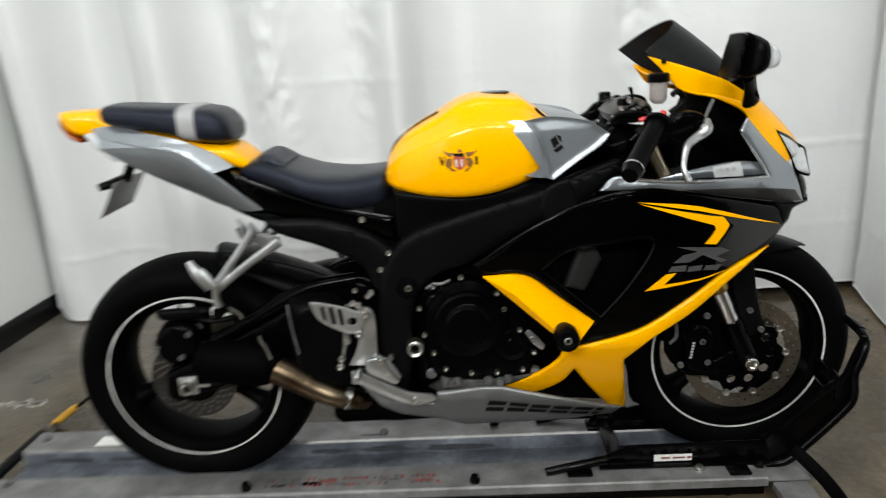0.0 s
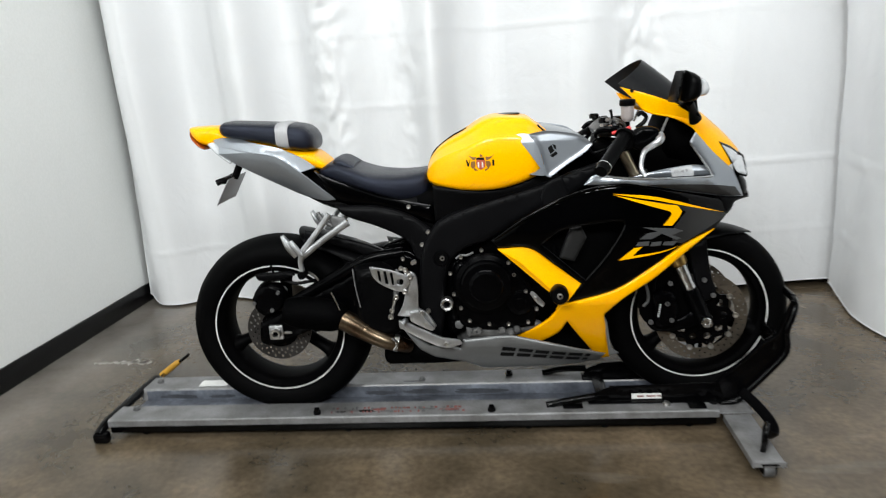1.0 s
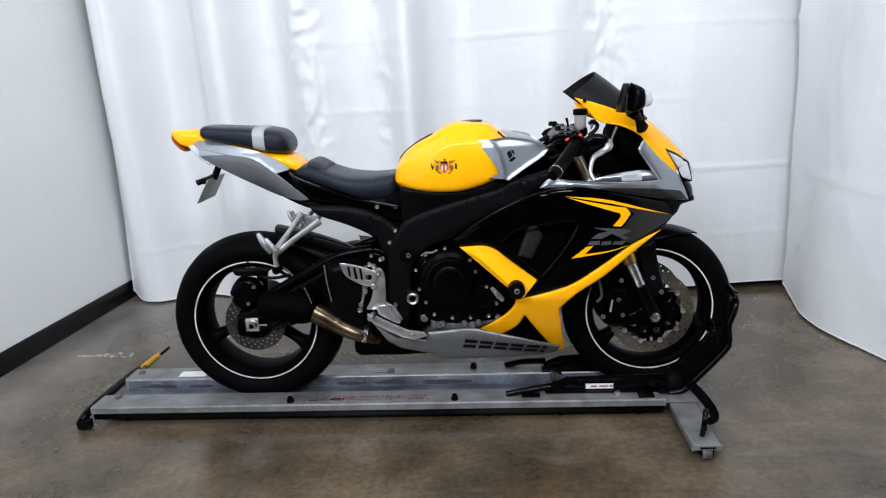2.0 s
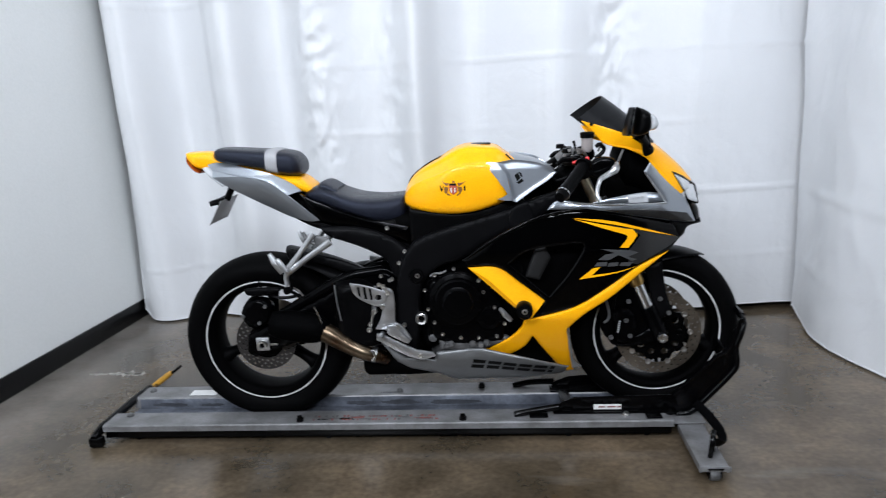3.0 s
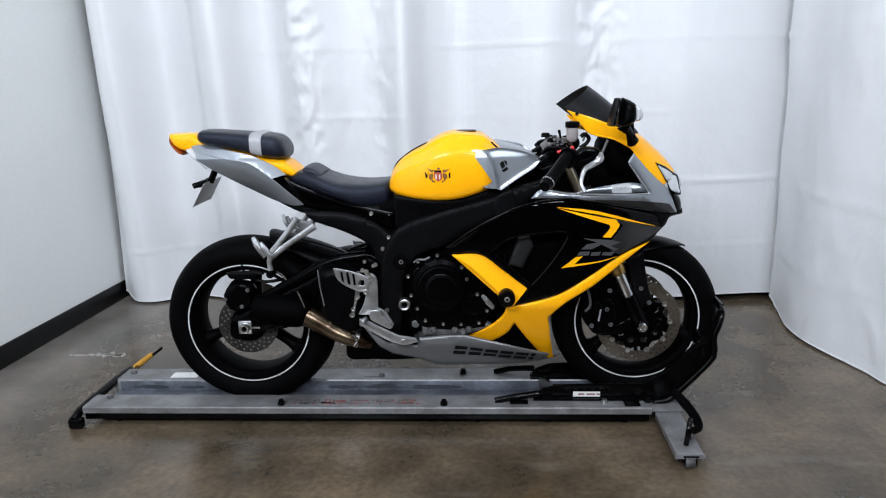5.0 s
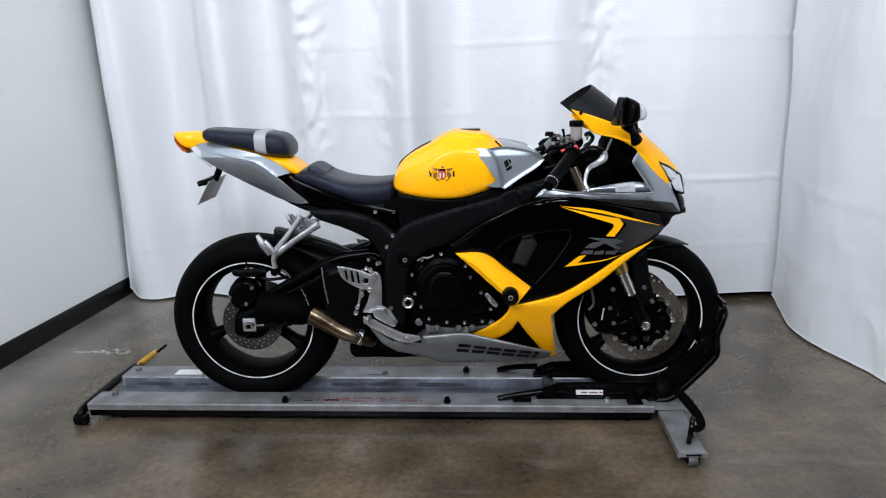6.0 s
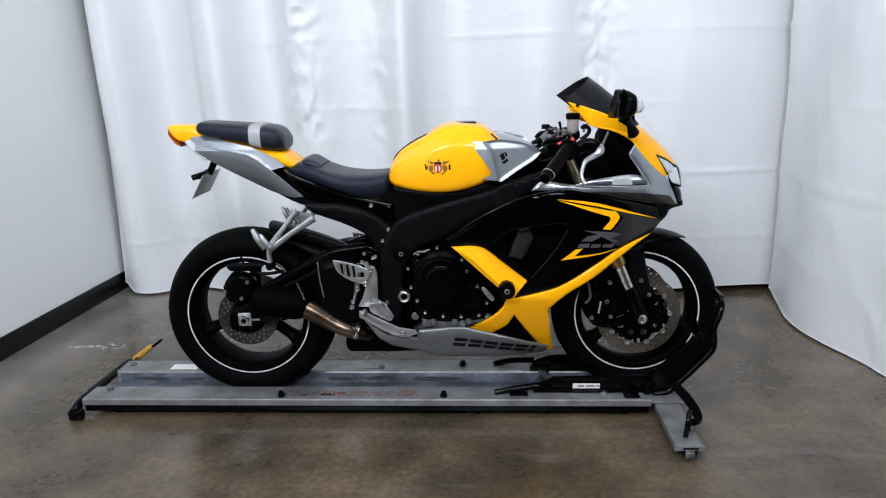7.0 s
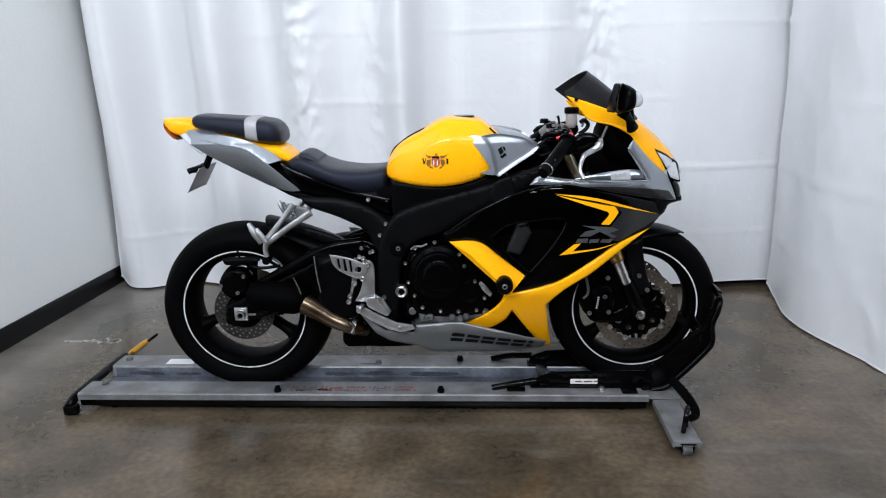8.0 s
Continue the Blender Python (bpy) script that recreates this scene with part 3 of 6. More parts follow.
# outrigger plate at the front
for s in (-1, 1):
    y0, y1 = sorted((s * 0.165, s * 0.448))
    part("outrigger", join(box(1.050, 1.135, y0, y1, 0.047, 0.0515, 0.001), box(1.050, 1.0545, y0, y1, 0.030, 0.0468, 0.001), box(1.1305, 1.135, y0, y1, 0.030, 0.0468, 0.001), box(1.045, 1.140, *sorted((s * 0.4485, s * 0.452)), 0.036, 0.052, 0.001)), DOLLY, dolly, "silver steel outrigger plate")
    cx, cy = 1.095, s * 0.437
    caster = part("caster", join(box(cx - 0.024, cx + 0.024, cy - 0.020, cy + 0.020, 0.0435, 0.0468, 0.001), box(cx - 0.0195, cx - 0.0165, cy - 0.016, cy + 0.016, 0.014, 0.0435, 0.001), box(cx + 0.0165, cx + 0.0195, cy - 0.016, cy + 0.016, 0.014, 0.0435, 0.001), tube([(cx - 0.022, cy, 0.0195), (cx + 0.022, cy, 0.0195)], 0.004, 8, smooth=False)), BLACKSTEEL, dolly, "black swivel caster fork")
    part("wheel", lathe([(0.005, -0.0145), (0.0175, -0.0145), (0.0192, -0.010), (0.0192, 0.010), (0.0175, 0.0145), (0.005, 0.0145)], (cx, cy, 0.0194), 20, "x"), CASTING, caster, "grey worn caster wheel")
    # shackle standing on the plate
    part("shackle", tube([(1.095, s * 0.390, 0.0515), (1.095, s * 0.402, 0.09), (1.10, s * 0.395, 0.118), (1.108, s * 0.375, 0.128), (1.112, s * 0.355, 0.110), (1.112, s * 0.352, 0.0515)], 0.0085, 8), BLACKSTEEL, dolly, "black steel shackle")
part("head_plate", box(1.0355, 1.145, -0.1645, 0.1645, 0.0525, 0.0575, 0.001), DOLLY, dolly)
part("strap", tube([(1.125, -0.10, 0.10), (1.145, -0.15, 0.088), (1.160, -0.21, 0.076), (1.166, -0.27, 0.064), (1.150, -0.325, 0.062), (1.115, -0.355, 0.088)], 0.016, 8, flat=0.25), SATIN, dolly, "black webbing strap")

# wheel chock of black bars and bent plates round the front wheel
TO_DOLLY = Matrix.Translation((-0.4, 0.03, 0))


def chock(name, bm, label=""):
    bm.transform(TO_DOLLY)
    other = mirrored(bm)
    part(name, bm, BLACKSTEEL, dolly, label)
    part(name, other, BLACKSTEEL, dolly, label)


side_holes = [[(1.14 + 0.03 * k + 0.006 * math.cos(a), 0.108 + 0.006 * math.sin(a)) for a in np.linspace(0, 5.5, 7)] for k in range(6)]
chock("chock_plate", plate([(1.036, 0.068, 1), (1.046, 0.1), (1.096, 0.122, 1), (1.172, 0.128), (1.452, 0.132, 1), (1.472, 0.068), (1.456, 0.048, 1), (1.152, 0.056, 1)], -0.133, 0.006, side_holes), "black steel chock side plate with holes")
# added black sheet that supplies the darkness seen through the plate's holes
chock("hole_backing", box(1.10, 1.42, -0.1262, -0.1242, 0.062, 0.126, 0.0005), "black backing added to darken the plate holes")
chock("chock_rod", tube([(0.892, -0.158, 0.076), (0.958, -0.158, 0.09), (1.048, -0.145, 0.098)], [0.0115, 0.0115, 0.0125], 12), "black rod")
chock("chock_arm", plate([(1.448, 0.052, 1), (1.500, 0.062), (1.544, 0.100), (1.646, 0.214), (1.660, 0.252), (1.658, 0.282), (1.655, 0.312), (1.680, 0.378), (1.682, 0.398), (1.670, 0.404), (1.660, 0.390), (1.630, 0.300, 1), (1.584, 0.266), (1.444, 0.134, 1)], -0.128, 0.007), "bent black steel wheel stop plate")
chock("chock_tube", tube([(1.456, -0.132, 0.058), (1.508, -0.132, 0.068), (1.556, -0.132, 0.114), (1.644, -0.132, 0.212), (1.659, -0.132, 0.252), (1.655, -0.132, 0.306), (1.670, -0.130, 0.352), (1.680, -0.120, 0.384), (1.684, -0.09, 0.398), (1.686, -0.04, 0.402)], [0.011] * 10, 10), "bent black steel tube")
chock("chock_tube", tube([(1.446, -0.132, 0.134), (1.518, -0.132, 0.201), (1.584, -0.132, 0.264), (1.628, -0.132, 0.296), (1.654, -0.13, 0.362)], [0.008] * 5, 8), "bent black steel edge")
part("chock_bridge", tube([(1.286, -0.055, 0.402), (1.288, 0, 0.403), (1.286, 0.055, 0.402)], 0.011, 10), BLACKSTEEL, dolly)
part("chock_cradle", box(0.71, 0.92, -0.05, 0.05, 0.0306, 0.0325, 0.001), BLACKSTEEL, dolly, "black steel wheel cradle")
for sy in (-0.094, 0.094):
    part("chock_floor", box(0.63, 1.06, sy - 0.028, sy + 0.028, 0.0724, 0.078, 0.001), BLACKSTEEL, dolly, "black chock floor strip")
part("chock_bar", box(0.66, 0.70, -0.114, 0.114, 0.074, 0.090, 0.004), BLACKSTEEL, dolly)
part("chock_stop", box(1.213, 1.228, -0.105, 0.105, 0.24, 0.30, 0.004), BLACKSTEEL, dolly)
part("label", box(0.772, 0.868, -0.1055, -0.1045, 0.082, 0.101, 0), LABELM, dolly, "white label")
for bx, bw in ((0.79, 0.022), (0.82, 0.03), (0.855, 0.012)):
    part("print_bar", box(bx, bx + bw, -0.1061, -0.1057, 0.089, 0.094, 0), REDINK, dolly)
# lever with an orange grip at the dolly's tail
lever = part("lever", tube([(-1.055, 0.335, 0.020), (-0.945, 0.335, 0.100)], [0.006, 0.006], 8, smooth=False), BLACKSTEEL, dolly, "black lever rod")
part("grip", tube([(-1.08, 0.335, 0.012), (-1.06, 0.335, 0.022), (-1.005, 0.335, 0.061), (-0.99, 0.335, 0.071)], [0.009, 0.0125, 0.012, 0.009], 10), WOODTOOL, lever, "orange grip")
part("lever_bracket", tube([(-1.00, 0.17, 0.05), (-1.03, 0.25, 0.03), (-1.067, 0.335, 0.014)], 0.009, 8), BLACKSTEEL, dolly)

# ---- the motorcycle ----
BASE = 0.031
bike = thing("motorcycle", pose(0, 0, BASE), "yellow, black and silver sport motorcycle standing on a dolly", "motorcycle", offset=(0, 0, BASE))
REAR, FRONT = (-0.007, 0.0, 0.348), (1.409, 0.0, 0.334)


def ring_points(r, n, centre, start=0.0):
    return [(centre[0] + r * math.cos(start + 2 * math.pi * k / n), centre[2] + r * math.sin(start + 2 * math.pi * k / n)) for k in range(n)]


def tyre_profile(rim, out, half):
    h = out - rim
    side = [(rim, 0.80), (rim + 0.10 * h, 0.90), (rim + 0.34 * h, 1.0), (rim + 0.55 * h, 0.985), (rim + 0.73 * h, 0.86), (rim + 0.87 * h, 0.62), (rim + 0.96 * h, 0.32), (out, 0.0)]
    full = [(r, -w * half) for r, w in side] + [(r, w * half) for r, w in side[-2::-1]]
    return full + [(rim - 0.004, 0.6 * half), (rim - 0.004, -0.6 * half)]


def disc(centre, y, r0, r1, thick, rings, n):
    """A drilled brake disc."""
    out = ring_points(r1, 72, centre)
    holes = [ring_points(r0, 48, centre)]
    for q, (rr, hr, off) in enumerate(rings):
        for k in range(n):
            a = off + 2 * math.pi * k / n
            c = (centre[0] + rr * math.cos(a), 0, centre[2] + rr * math.sin(a))
            holes.append(ring_points(hr, 6, c))
    return plate([(*p, 1) for p in out], y, thick, [[(*p, 1) for p in h] for h in holes], 0, 1)


def hub_wheel(name, centre, out, half, turn):
    """A wheel whose hub is the mesh that carries the rest."""
    w = part(name, lathe([(0.018, -0.055), (0.045, -0.055), (0.05, -0.048), (0.040, -0.03), (0.036, 0), (0.040, 0.03), (0.05, 0.048), (0.045, 0.055), (0.018, 0.055)], centre, 40), GLOSS, bike, "black cast wheel hub")
    part("tyre", lathe(tyre_profile(0.2248, out, half), centre, 96, close=True), RUBBER, w, "worn black sport tyre")
    e = half * 0.80
    part("rim", lathe([(0.2246, -e), (0.2278, -e - 0.004), (0.2268, -e - 0.0065), (0.2159, -e - 0.006), (0.2120, -e + 0.003), (0.2011, -e * 0.86), (0.1942, -e * 0.55), (0.1928, 0), (0.1942, e * 0.55), (0.2011, e * 0.86), (0.2159, e + 0.006), (0.2278, e + 0.004), (0.2246, e), (0.2061, e * 0.8), (0.2007, 0), (0.2061, -e * 0.8)], centre, 96, close=True), RIMBLACK, w, "black cast rim")
    for s in (-1, 1):
        part("rim_tape", lathe([(0.2205, s * (e + 0.0064)), (0.2205, s * (e + 0.0072)), (0.2250, s * (e + 0.0072)), (0.2250, s * (e + 0.0064))], centre, 96, close=True), WHITE_TAPE, w, "white rim tape")
    for k in range(3):
        a = turn + 2 * math.pi * k / 3
        c, s = math.cos(a), math.sin(a)
        pts = [(centre[0] + r * c, 0, centre[2] + r * s) for r in (0.03, 0.07, 0.13, 0.175, 0.200)]
        part("spoke", tube(pts, [0.030, 0.024, 0.020, 0.023, 0.036], 14, flat=1.3), RIMBLACK, w)
    return w


rear = hub_wheel("rear_wheel", REAR, 0.3165, 0.090, radians(203))
part("brake_disc", disc(REAR, -0.082, 0.066, 0.110, 0.005, [(0.100, 0.0042, 0), (0.088, 0.0042, 0.12), (0.077, 0.0042, 0.24)], 24), DARKDISC, rear, "drilled steel brake disc")
part("disc_carrier", lathe([(0.02, -0.080), (0.068, -0.080), (0.070, -0.077), (0.055, -0.066), (0.03, -0.05)], REAR, 36), BLACKMETAL, rear)
part("sprocket", lathe([(0.05, 0.086), (0.105, 0.086), (0.108, 0.089), (0.105, 0.092), (0.05, 0.092)], REAR, 45), DISC, rear)

front = hub_wheel("front_wheel", FRONT, 0.303, 0.060, radians(218))
for s in (-1, 1):
    y = -0.079 if s < 0 else 0.074
    part("brake_disc", disc(FRONT, y, 0.112, 0.150, 0.005, [(0.142, 0.0038, 0), (0.132, 0.0038, 0.13), (0.121, 0.0038, 0.26)], 24), DISC, front, "drilled floating brake disc")
for s in (-1, 1):
    y = s * 0.074
    hollow = [[(*p, 1) for p in ring_points(0.013, 8, (FRONT[0] + 0.074 * math.cos(a), 0, FRONT[2] + 0.074 * math.sin(a)))] for a in np.linspace(0, 2 * math.pi, 10, endpoint=False)]
    star = []
    for k in range(80):
        a = 2 * math.pi * k / 80
        star.append((FRONT[0] + (0.101 + 0.008 * math.cos(10 * a)) * math.cos(a), FRONT[2] + (0.101 + 0.008 * math.cos(10 * a)) * math.sin(a), 1))
    part("disc_carrier", plate(star, y - 0.003, 0.006, hollow, 0, 1), BLACKMETAL, front)
    for k in range(10):
        a = 2 * math.pi * k / 10
        part("disc_button", lathe([(0.004, -0.0815), (0.0055, -0.083), (0.0095, -0.083), (0.0095, -0.072), (0.004, -0.072)] if s < 0 else [(0.004, 0.072), (0.0095, 0.072), (0.0095, 0.083), (0.0055, 0.083), (0.004, 0.0815)], (FRONT[0] + 0.112 * math.cos(a), 0, FRONT[2] + 0.112 * math.sin(a)), 10), BOLTM, front)

from mathutils.bvhtree import BVHTree


def both(name, bm, mat, parent, label="", sharp=35):
    """A part on the right side and its mirror image on the left."""
    other = mirrored(bm)
    a = part(name, bm, mat, parent, label, sharp)
    part(name, other, mat, parent, label, sharp)
    return a


def upon(ob, lift=0.003, miss=0.1):
    """How far out the surface of a part lies at (x, z), for what is laid onto it."""
    me = ob.data
    tree = BVHTree.FromPolygons([v.co[:] for v in me.vertices], [p.vertices[:] for p in me.polygons])

    def depth(x, z):
        hit = tree.ray_cast(Vector((x, -2.0, z - BASE)), Vector((0, 1, 0)))[0]
        if hit is None:
            hit = tree.find_nearest(Vector((x, -miss, z - BASE)))[0]
        return -hit.y + lift

    return depth


def puff(pts, y, half, soft=0.02, holes=(), grid=0.02, steps=4):
    """A cushion-shaped solid round the plane y, with its rounding reaching in by soft."""
    bm = sheet(pts, holes, grid, steps, [soft * 0.12, soft * 0.25])
    loops = [np.array(outline(p, steps)) for p in (pts, *holes)]
    segs = np.concatenate([np.concatenate([l, np.roll(l, -1, 0)], 1) for l in loops])
    a, d = segs[:, :2], segs[:, 2:] - segs[:, :2]
    ll = np.maximum((d * d).sum(1), 1e-12)
    ex = bmesh.ops.extrude_face_region(bm, geom=bm.faces[:])
    back = {v for v in ex["geom"] if isinstance(v, bmesh.types.BMVert)}
    for v in bm.verts:
        p = np.array((v.co.x, v.co.z))
        t = np.clip(((p - a) * d).sum(1) / ll, 0, 1)
        near = min(1.0, np.sqrt((((a + t[:, None] * d) - p) ** 2).sum(1).min()) / soft)
        k = 0.12 + 0.88 * math.sqrt(max(0, 1 - (1 - near) ** 2))
        v.co.y = y + (half * k if v in back else -half * k)
    bmesh.ops.recalc_face_normals(bm, faces=bm.faces)
    return bm


def canopy(ridge, edge, widths, rows=20, cols=20, thick=0.004, power=1.0):
    """A hood over the centre plane: ridge (x, z) in the middle, edge (x, z) at both sides at those half widths."""
    ridge, edge = smooth_line(ridge, rows), smooth_line(edge, rows)
    widths = [w[0] for w in smooth_line([(w,) for w in widths], rows)]
    bm = bmesh.new()
    grid = []
    for r, e, w in zip(ridge, edge, widths):
        line = []
        for k in range(cols + 1):
            a = -math.pi / 2 + math.pi * k / cols
            c = max(0.0, math.cos(a)) ** power
            p = e + (r - e) * c
            line.append(bm.verts.new((p[0], w * math.sin(a), p[1])))
        grid.append(line)
    for g, h in zip(grid, grid[1:]):
        for k in range(cols):
            bm.faces.new((g[k], g[k + 1], h[k + 1], h[k]))
    bmesh.ops.recalc_face_normals(bm, faces=bm.faces)
    if sum(f.normal.z for f in bm.faces) < 0:
        bmesh.ops.reverse_faces(bm, faces=bm.faces)
    bm.normal_update()
    inner = {v: v.normal.copy() for v in bm.verts}
    ex = bmesh.ops.extrude_face_region(bm, geom=bm.faces[:])
    new_v = [v for v in ex["geom"] if isinstance(v, bmesh.types.BMVert)]
    for v in new_v:
        v.co += v.normal * thick if v.normal.length > 0 else Vector((0, 0, thick))
    bmesh.ops.recalc_face_normals(bm, faces=bm.faces)
    return bm


plan = table([(0.60, 0.165), (0.72, 0.195), (0.85, 0.225), (1.0, 0.245), (1.15, 0.243), (1.30, 0.215), (1.42, 0.165), (1.50, 0.115), (1.56, 0.06)])
rise = table([(0.15, 0.60), (0.22, 0.72), (0.28, 0.82), (0.36, 0.92), (0.45, 0.98), (0.55, 1.0), (0.68, 1.0), (0.78, 0.94), (0.88, 0.84), (0.98, 0.72), (1.1, 0.55)])
tailplan = table([(-0.3, 0.05), (-0.2, 0.075), (-0.1, 0.095), (0.05, 0.115), (0.15, 0.125), (0.3, 0.125)])


def fairing(x, z):
    """Half width of the fairing."""
    return plan(x) * rise(z)


def proud(x, z):
    return fairing(x, z) + 0.006


def blade(x, z):
    return plan(x) * rise(z) + 0.006 - 0.35 * max(0.0, 0.45 - z)


def tailside(x, z):
    return tailplan(x) - 0.5 * max(0, 0.90 - z) ** 2 - max(0, z - 0.955) * 0.45

tailline = table([p[:2] for p in [(-0.164, 0.984), (-0.134, 0.978), (-0.045, 0.960), (0.064, 0.936), (0.144, 0.878), (0.240, 0.793)]])


def tailcrease(x, z):
    """The tail side with its sharp crease: above it the panel leans in."""
    return tailside(x, z) - 0.50 * max(0.0, z - tailline(x)) - 0.04 * max(0.0, tailline(x) - z) - 4.4 * max(0.0, tailline(x) - z) ** 2


# -- tank and seat
tank_low = table([(0.525, 0.845), (0.545, 0.822), (0.60, 0.808), (0.70, 0.800), (0.78, 0.806), (0.86, 0.828), (0.92, 0.856), (0.98, 0.875), (1.03, 0.895)])
tank_top = table([p[:2] for p in [(0.532, 0.852), (0.542, 0.892), (0.572, 0.932), (0.612, 0.96), (0.66, 0.984), (0.704, 1.01), (0.736, 1.022), (0.772, 1.026), (0.84, 1.02), (0.864, 1.014), (0.888, 0.996), (0.932, 0.968), (1.05, 0.912)]])
tank_wide = table([(0.525, 0.045), (0.545, 0.108), (0.595, 0.152), (0.665, 0.176), (0.745, 0.185), (0.80, 0.186), (0.86, 0.181), (0.92, 0.160), (0.98, 0.135), (1.03, 0.10)])
tank_edge = table([p[:2] for p in [(0.548, 0.876), (0.56, 0.904), (0.584, 0.936), (0.644, 0.972), (0.72, 0.990), (0.774, 0.988), (0.824, 0.970), (0.892, 0.954), (0.984, 0.93)]])


def tank_body(n=84, half=9):
    """Sections with a flat flank, a shoulder line and a narrower crown."""
    bm = bmesh.new()
    rings = []
    for i in range(n + 1):
        x = 0.526 + 0.503 * i / n
        lo, hi, w = tank_low(x), tank_top(x), tank_wide(x)
        zs = min(hi - 0.25 * (hi - lo), max(lo + 0.4 * (hi - lo), tank_edge(x)))
        rest = hi - zs
        line = [(0.0, lo), (0.70 * w, lo + 0.001), (0.93 * w, lo + 0.012), (0.995 * w, lo + 0.30 * (zs - lo)), (1.0 * w, lo + 0.65 * (zs - lo)), (0.965 * w, zs - 0.012), (0.935 * w, zs - 0.001), (0.88 * w, zs + 0.08 * rest), (0.72 * w, zs + 0.40 * rest), (0.62 * w, zs + 0.60 * rest), (0.52 * w, zs + 0.88 * rest), (0.32 * w, hi - 0.001), (0.0, hi)]
        line = smooth_line(line, half)
        ring = [bm.verts.new((x, -p[0], p[1])) for p in line] + [bm.verts.new((x, p[0], p[1])) for p in line[-2:0:-1]]
        rings.append(ring)
    m = len(rings[0])
    for r0, r1 in zip(rings, rings[1:]):
        for k in range(m):
            bm.faces.new((r0[k], r0[(k + 1) % m], r1[(k + 1) % m], r1[k]))
    bm.faces.new(rings[0][::-1])
    bm.faces.new(rings[-1])
    bmesh.ops.recalc_face_normals(bm, faces=bm.faces)
    return bm


tank = part("fuel_tank", tank_body(), YELLOW, bike, "glossy yellow fuel tank", 50)
part("tank_front", loft([(0.905, 0.90, 0.985, 0.120, 2.2), (0.92, 0.885, 0.984, 0.148, 2.4), (0.95, 0.875, 0.977, 0.155, 2.5), (1.0, 0.885, 0.962, 0.138, 2.4), (1.045, 0.90, 0.937, 0.105, 2.2), (1.06, 0.91, 0.925, 0.08, 2.1)], 30, 48, shoulder=0.2), SILVER, bike, "silver front cover of the tank", 50)


def cover_face(x, z):
    """The flat cover leans in towards the steering head and the top."""
    return 0.193 - 0.16 * max(0.0, x - 0.87) - 0.10 * (z - 0.855) - 0.25 * max(0.0, z - 0.950)


both("cover_edge", shell([(0.814, 0.97, 1), (0.834, 0.974), (0.856, 0.972, 1), (0.884, 0.938, 1), (0.906, 0.846, 1), (0.888, 0.846), (0.854, 0.852, 1), (0.872, 0.858), (0.888, 0.868, 1), (0.856, 0.916)], lambda x, z: cover_face(x, z) + 0.06 * min(0.0, x - 0.895), 0.008, 0.0, 0.006, grid=0.006), SILVER, bike, "silver rear facet of the tank cover", 30)
both("tank_cover", shell([(0.856, 0.972, 1), (0.91, 0.978), (0.958, 0.972, 1), (1.004, 0.96), (1.048, 0.932, 1), (1.026, 0.908), (0.972, 0.876), (0.916, 0.84, 1), (0.904, 0.844, 1), (0.896, 0.892), (0.884, 0.936, 1)], lambda x, z: cover_face(x, z) - 0.001, 0.006, -0.004, 0.014, grid=0.006), SILVER, bike, "silver side cover of the tank", 50)
part("filler_cap", lathe([(0.02, 1.030), (0.036, 1.032), (0.037, 1.0385), (0.032, 1.040), (0.015, 1.0402)], (0.803, 0, tank_top(0.80) - 1.0375), 32, "z"), BLACKMETAL, bike)
part("tank_trim", tube([(0.888, -0.11, 0.992), (0.9, -0.11, 0.98), (0.912, -0.11, 0.97), (0.924, -0.11, 0.962)], 0.0028, 6), INK, bike)
part("tank_seam", tube([(x, -0.03, z + 0.0005) for x, z, *_ in [(0.538, 0.876), (0.556, 0.916), (0.584, 0.942), (0.62, 0.966), (0.666, 0.988)]], 0.0022, 6), INK, bike)
# maker's mark as plain slanted blocks
for pts in ([(0.912, 0.928, 1), (0.924, 0.936, 1), (0.932, 0.918, 1), (0.92, 0.908, 1)], [(0.926, 0.938, 1), (0.936, 0.934, 1), (0.938, 0.92, 1), (0.932, 0.924, 1)], [(0.918, 0.904, 1), (0.936, 0.916, 1), (0.942, 0.908, 1), (0.926, 0.898, 1)]):
    part("mark", shell(pts, lambda x, z: cover_face(x, z) + 0.0005, 0.001, 0, 0.01), INK, bike)
# crest on the tank: shield, wings and two letters
crest_face = upon(tank, 0.0012)


def decal(pts, mat, face=crest_face, parent=bike, name="decal", grid=0.015):
    return part(name, shell(pts, face, 0.0008, 0, 0.01, grid=grid, steps=2), mat, parent)


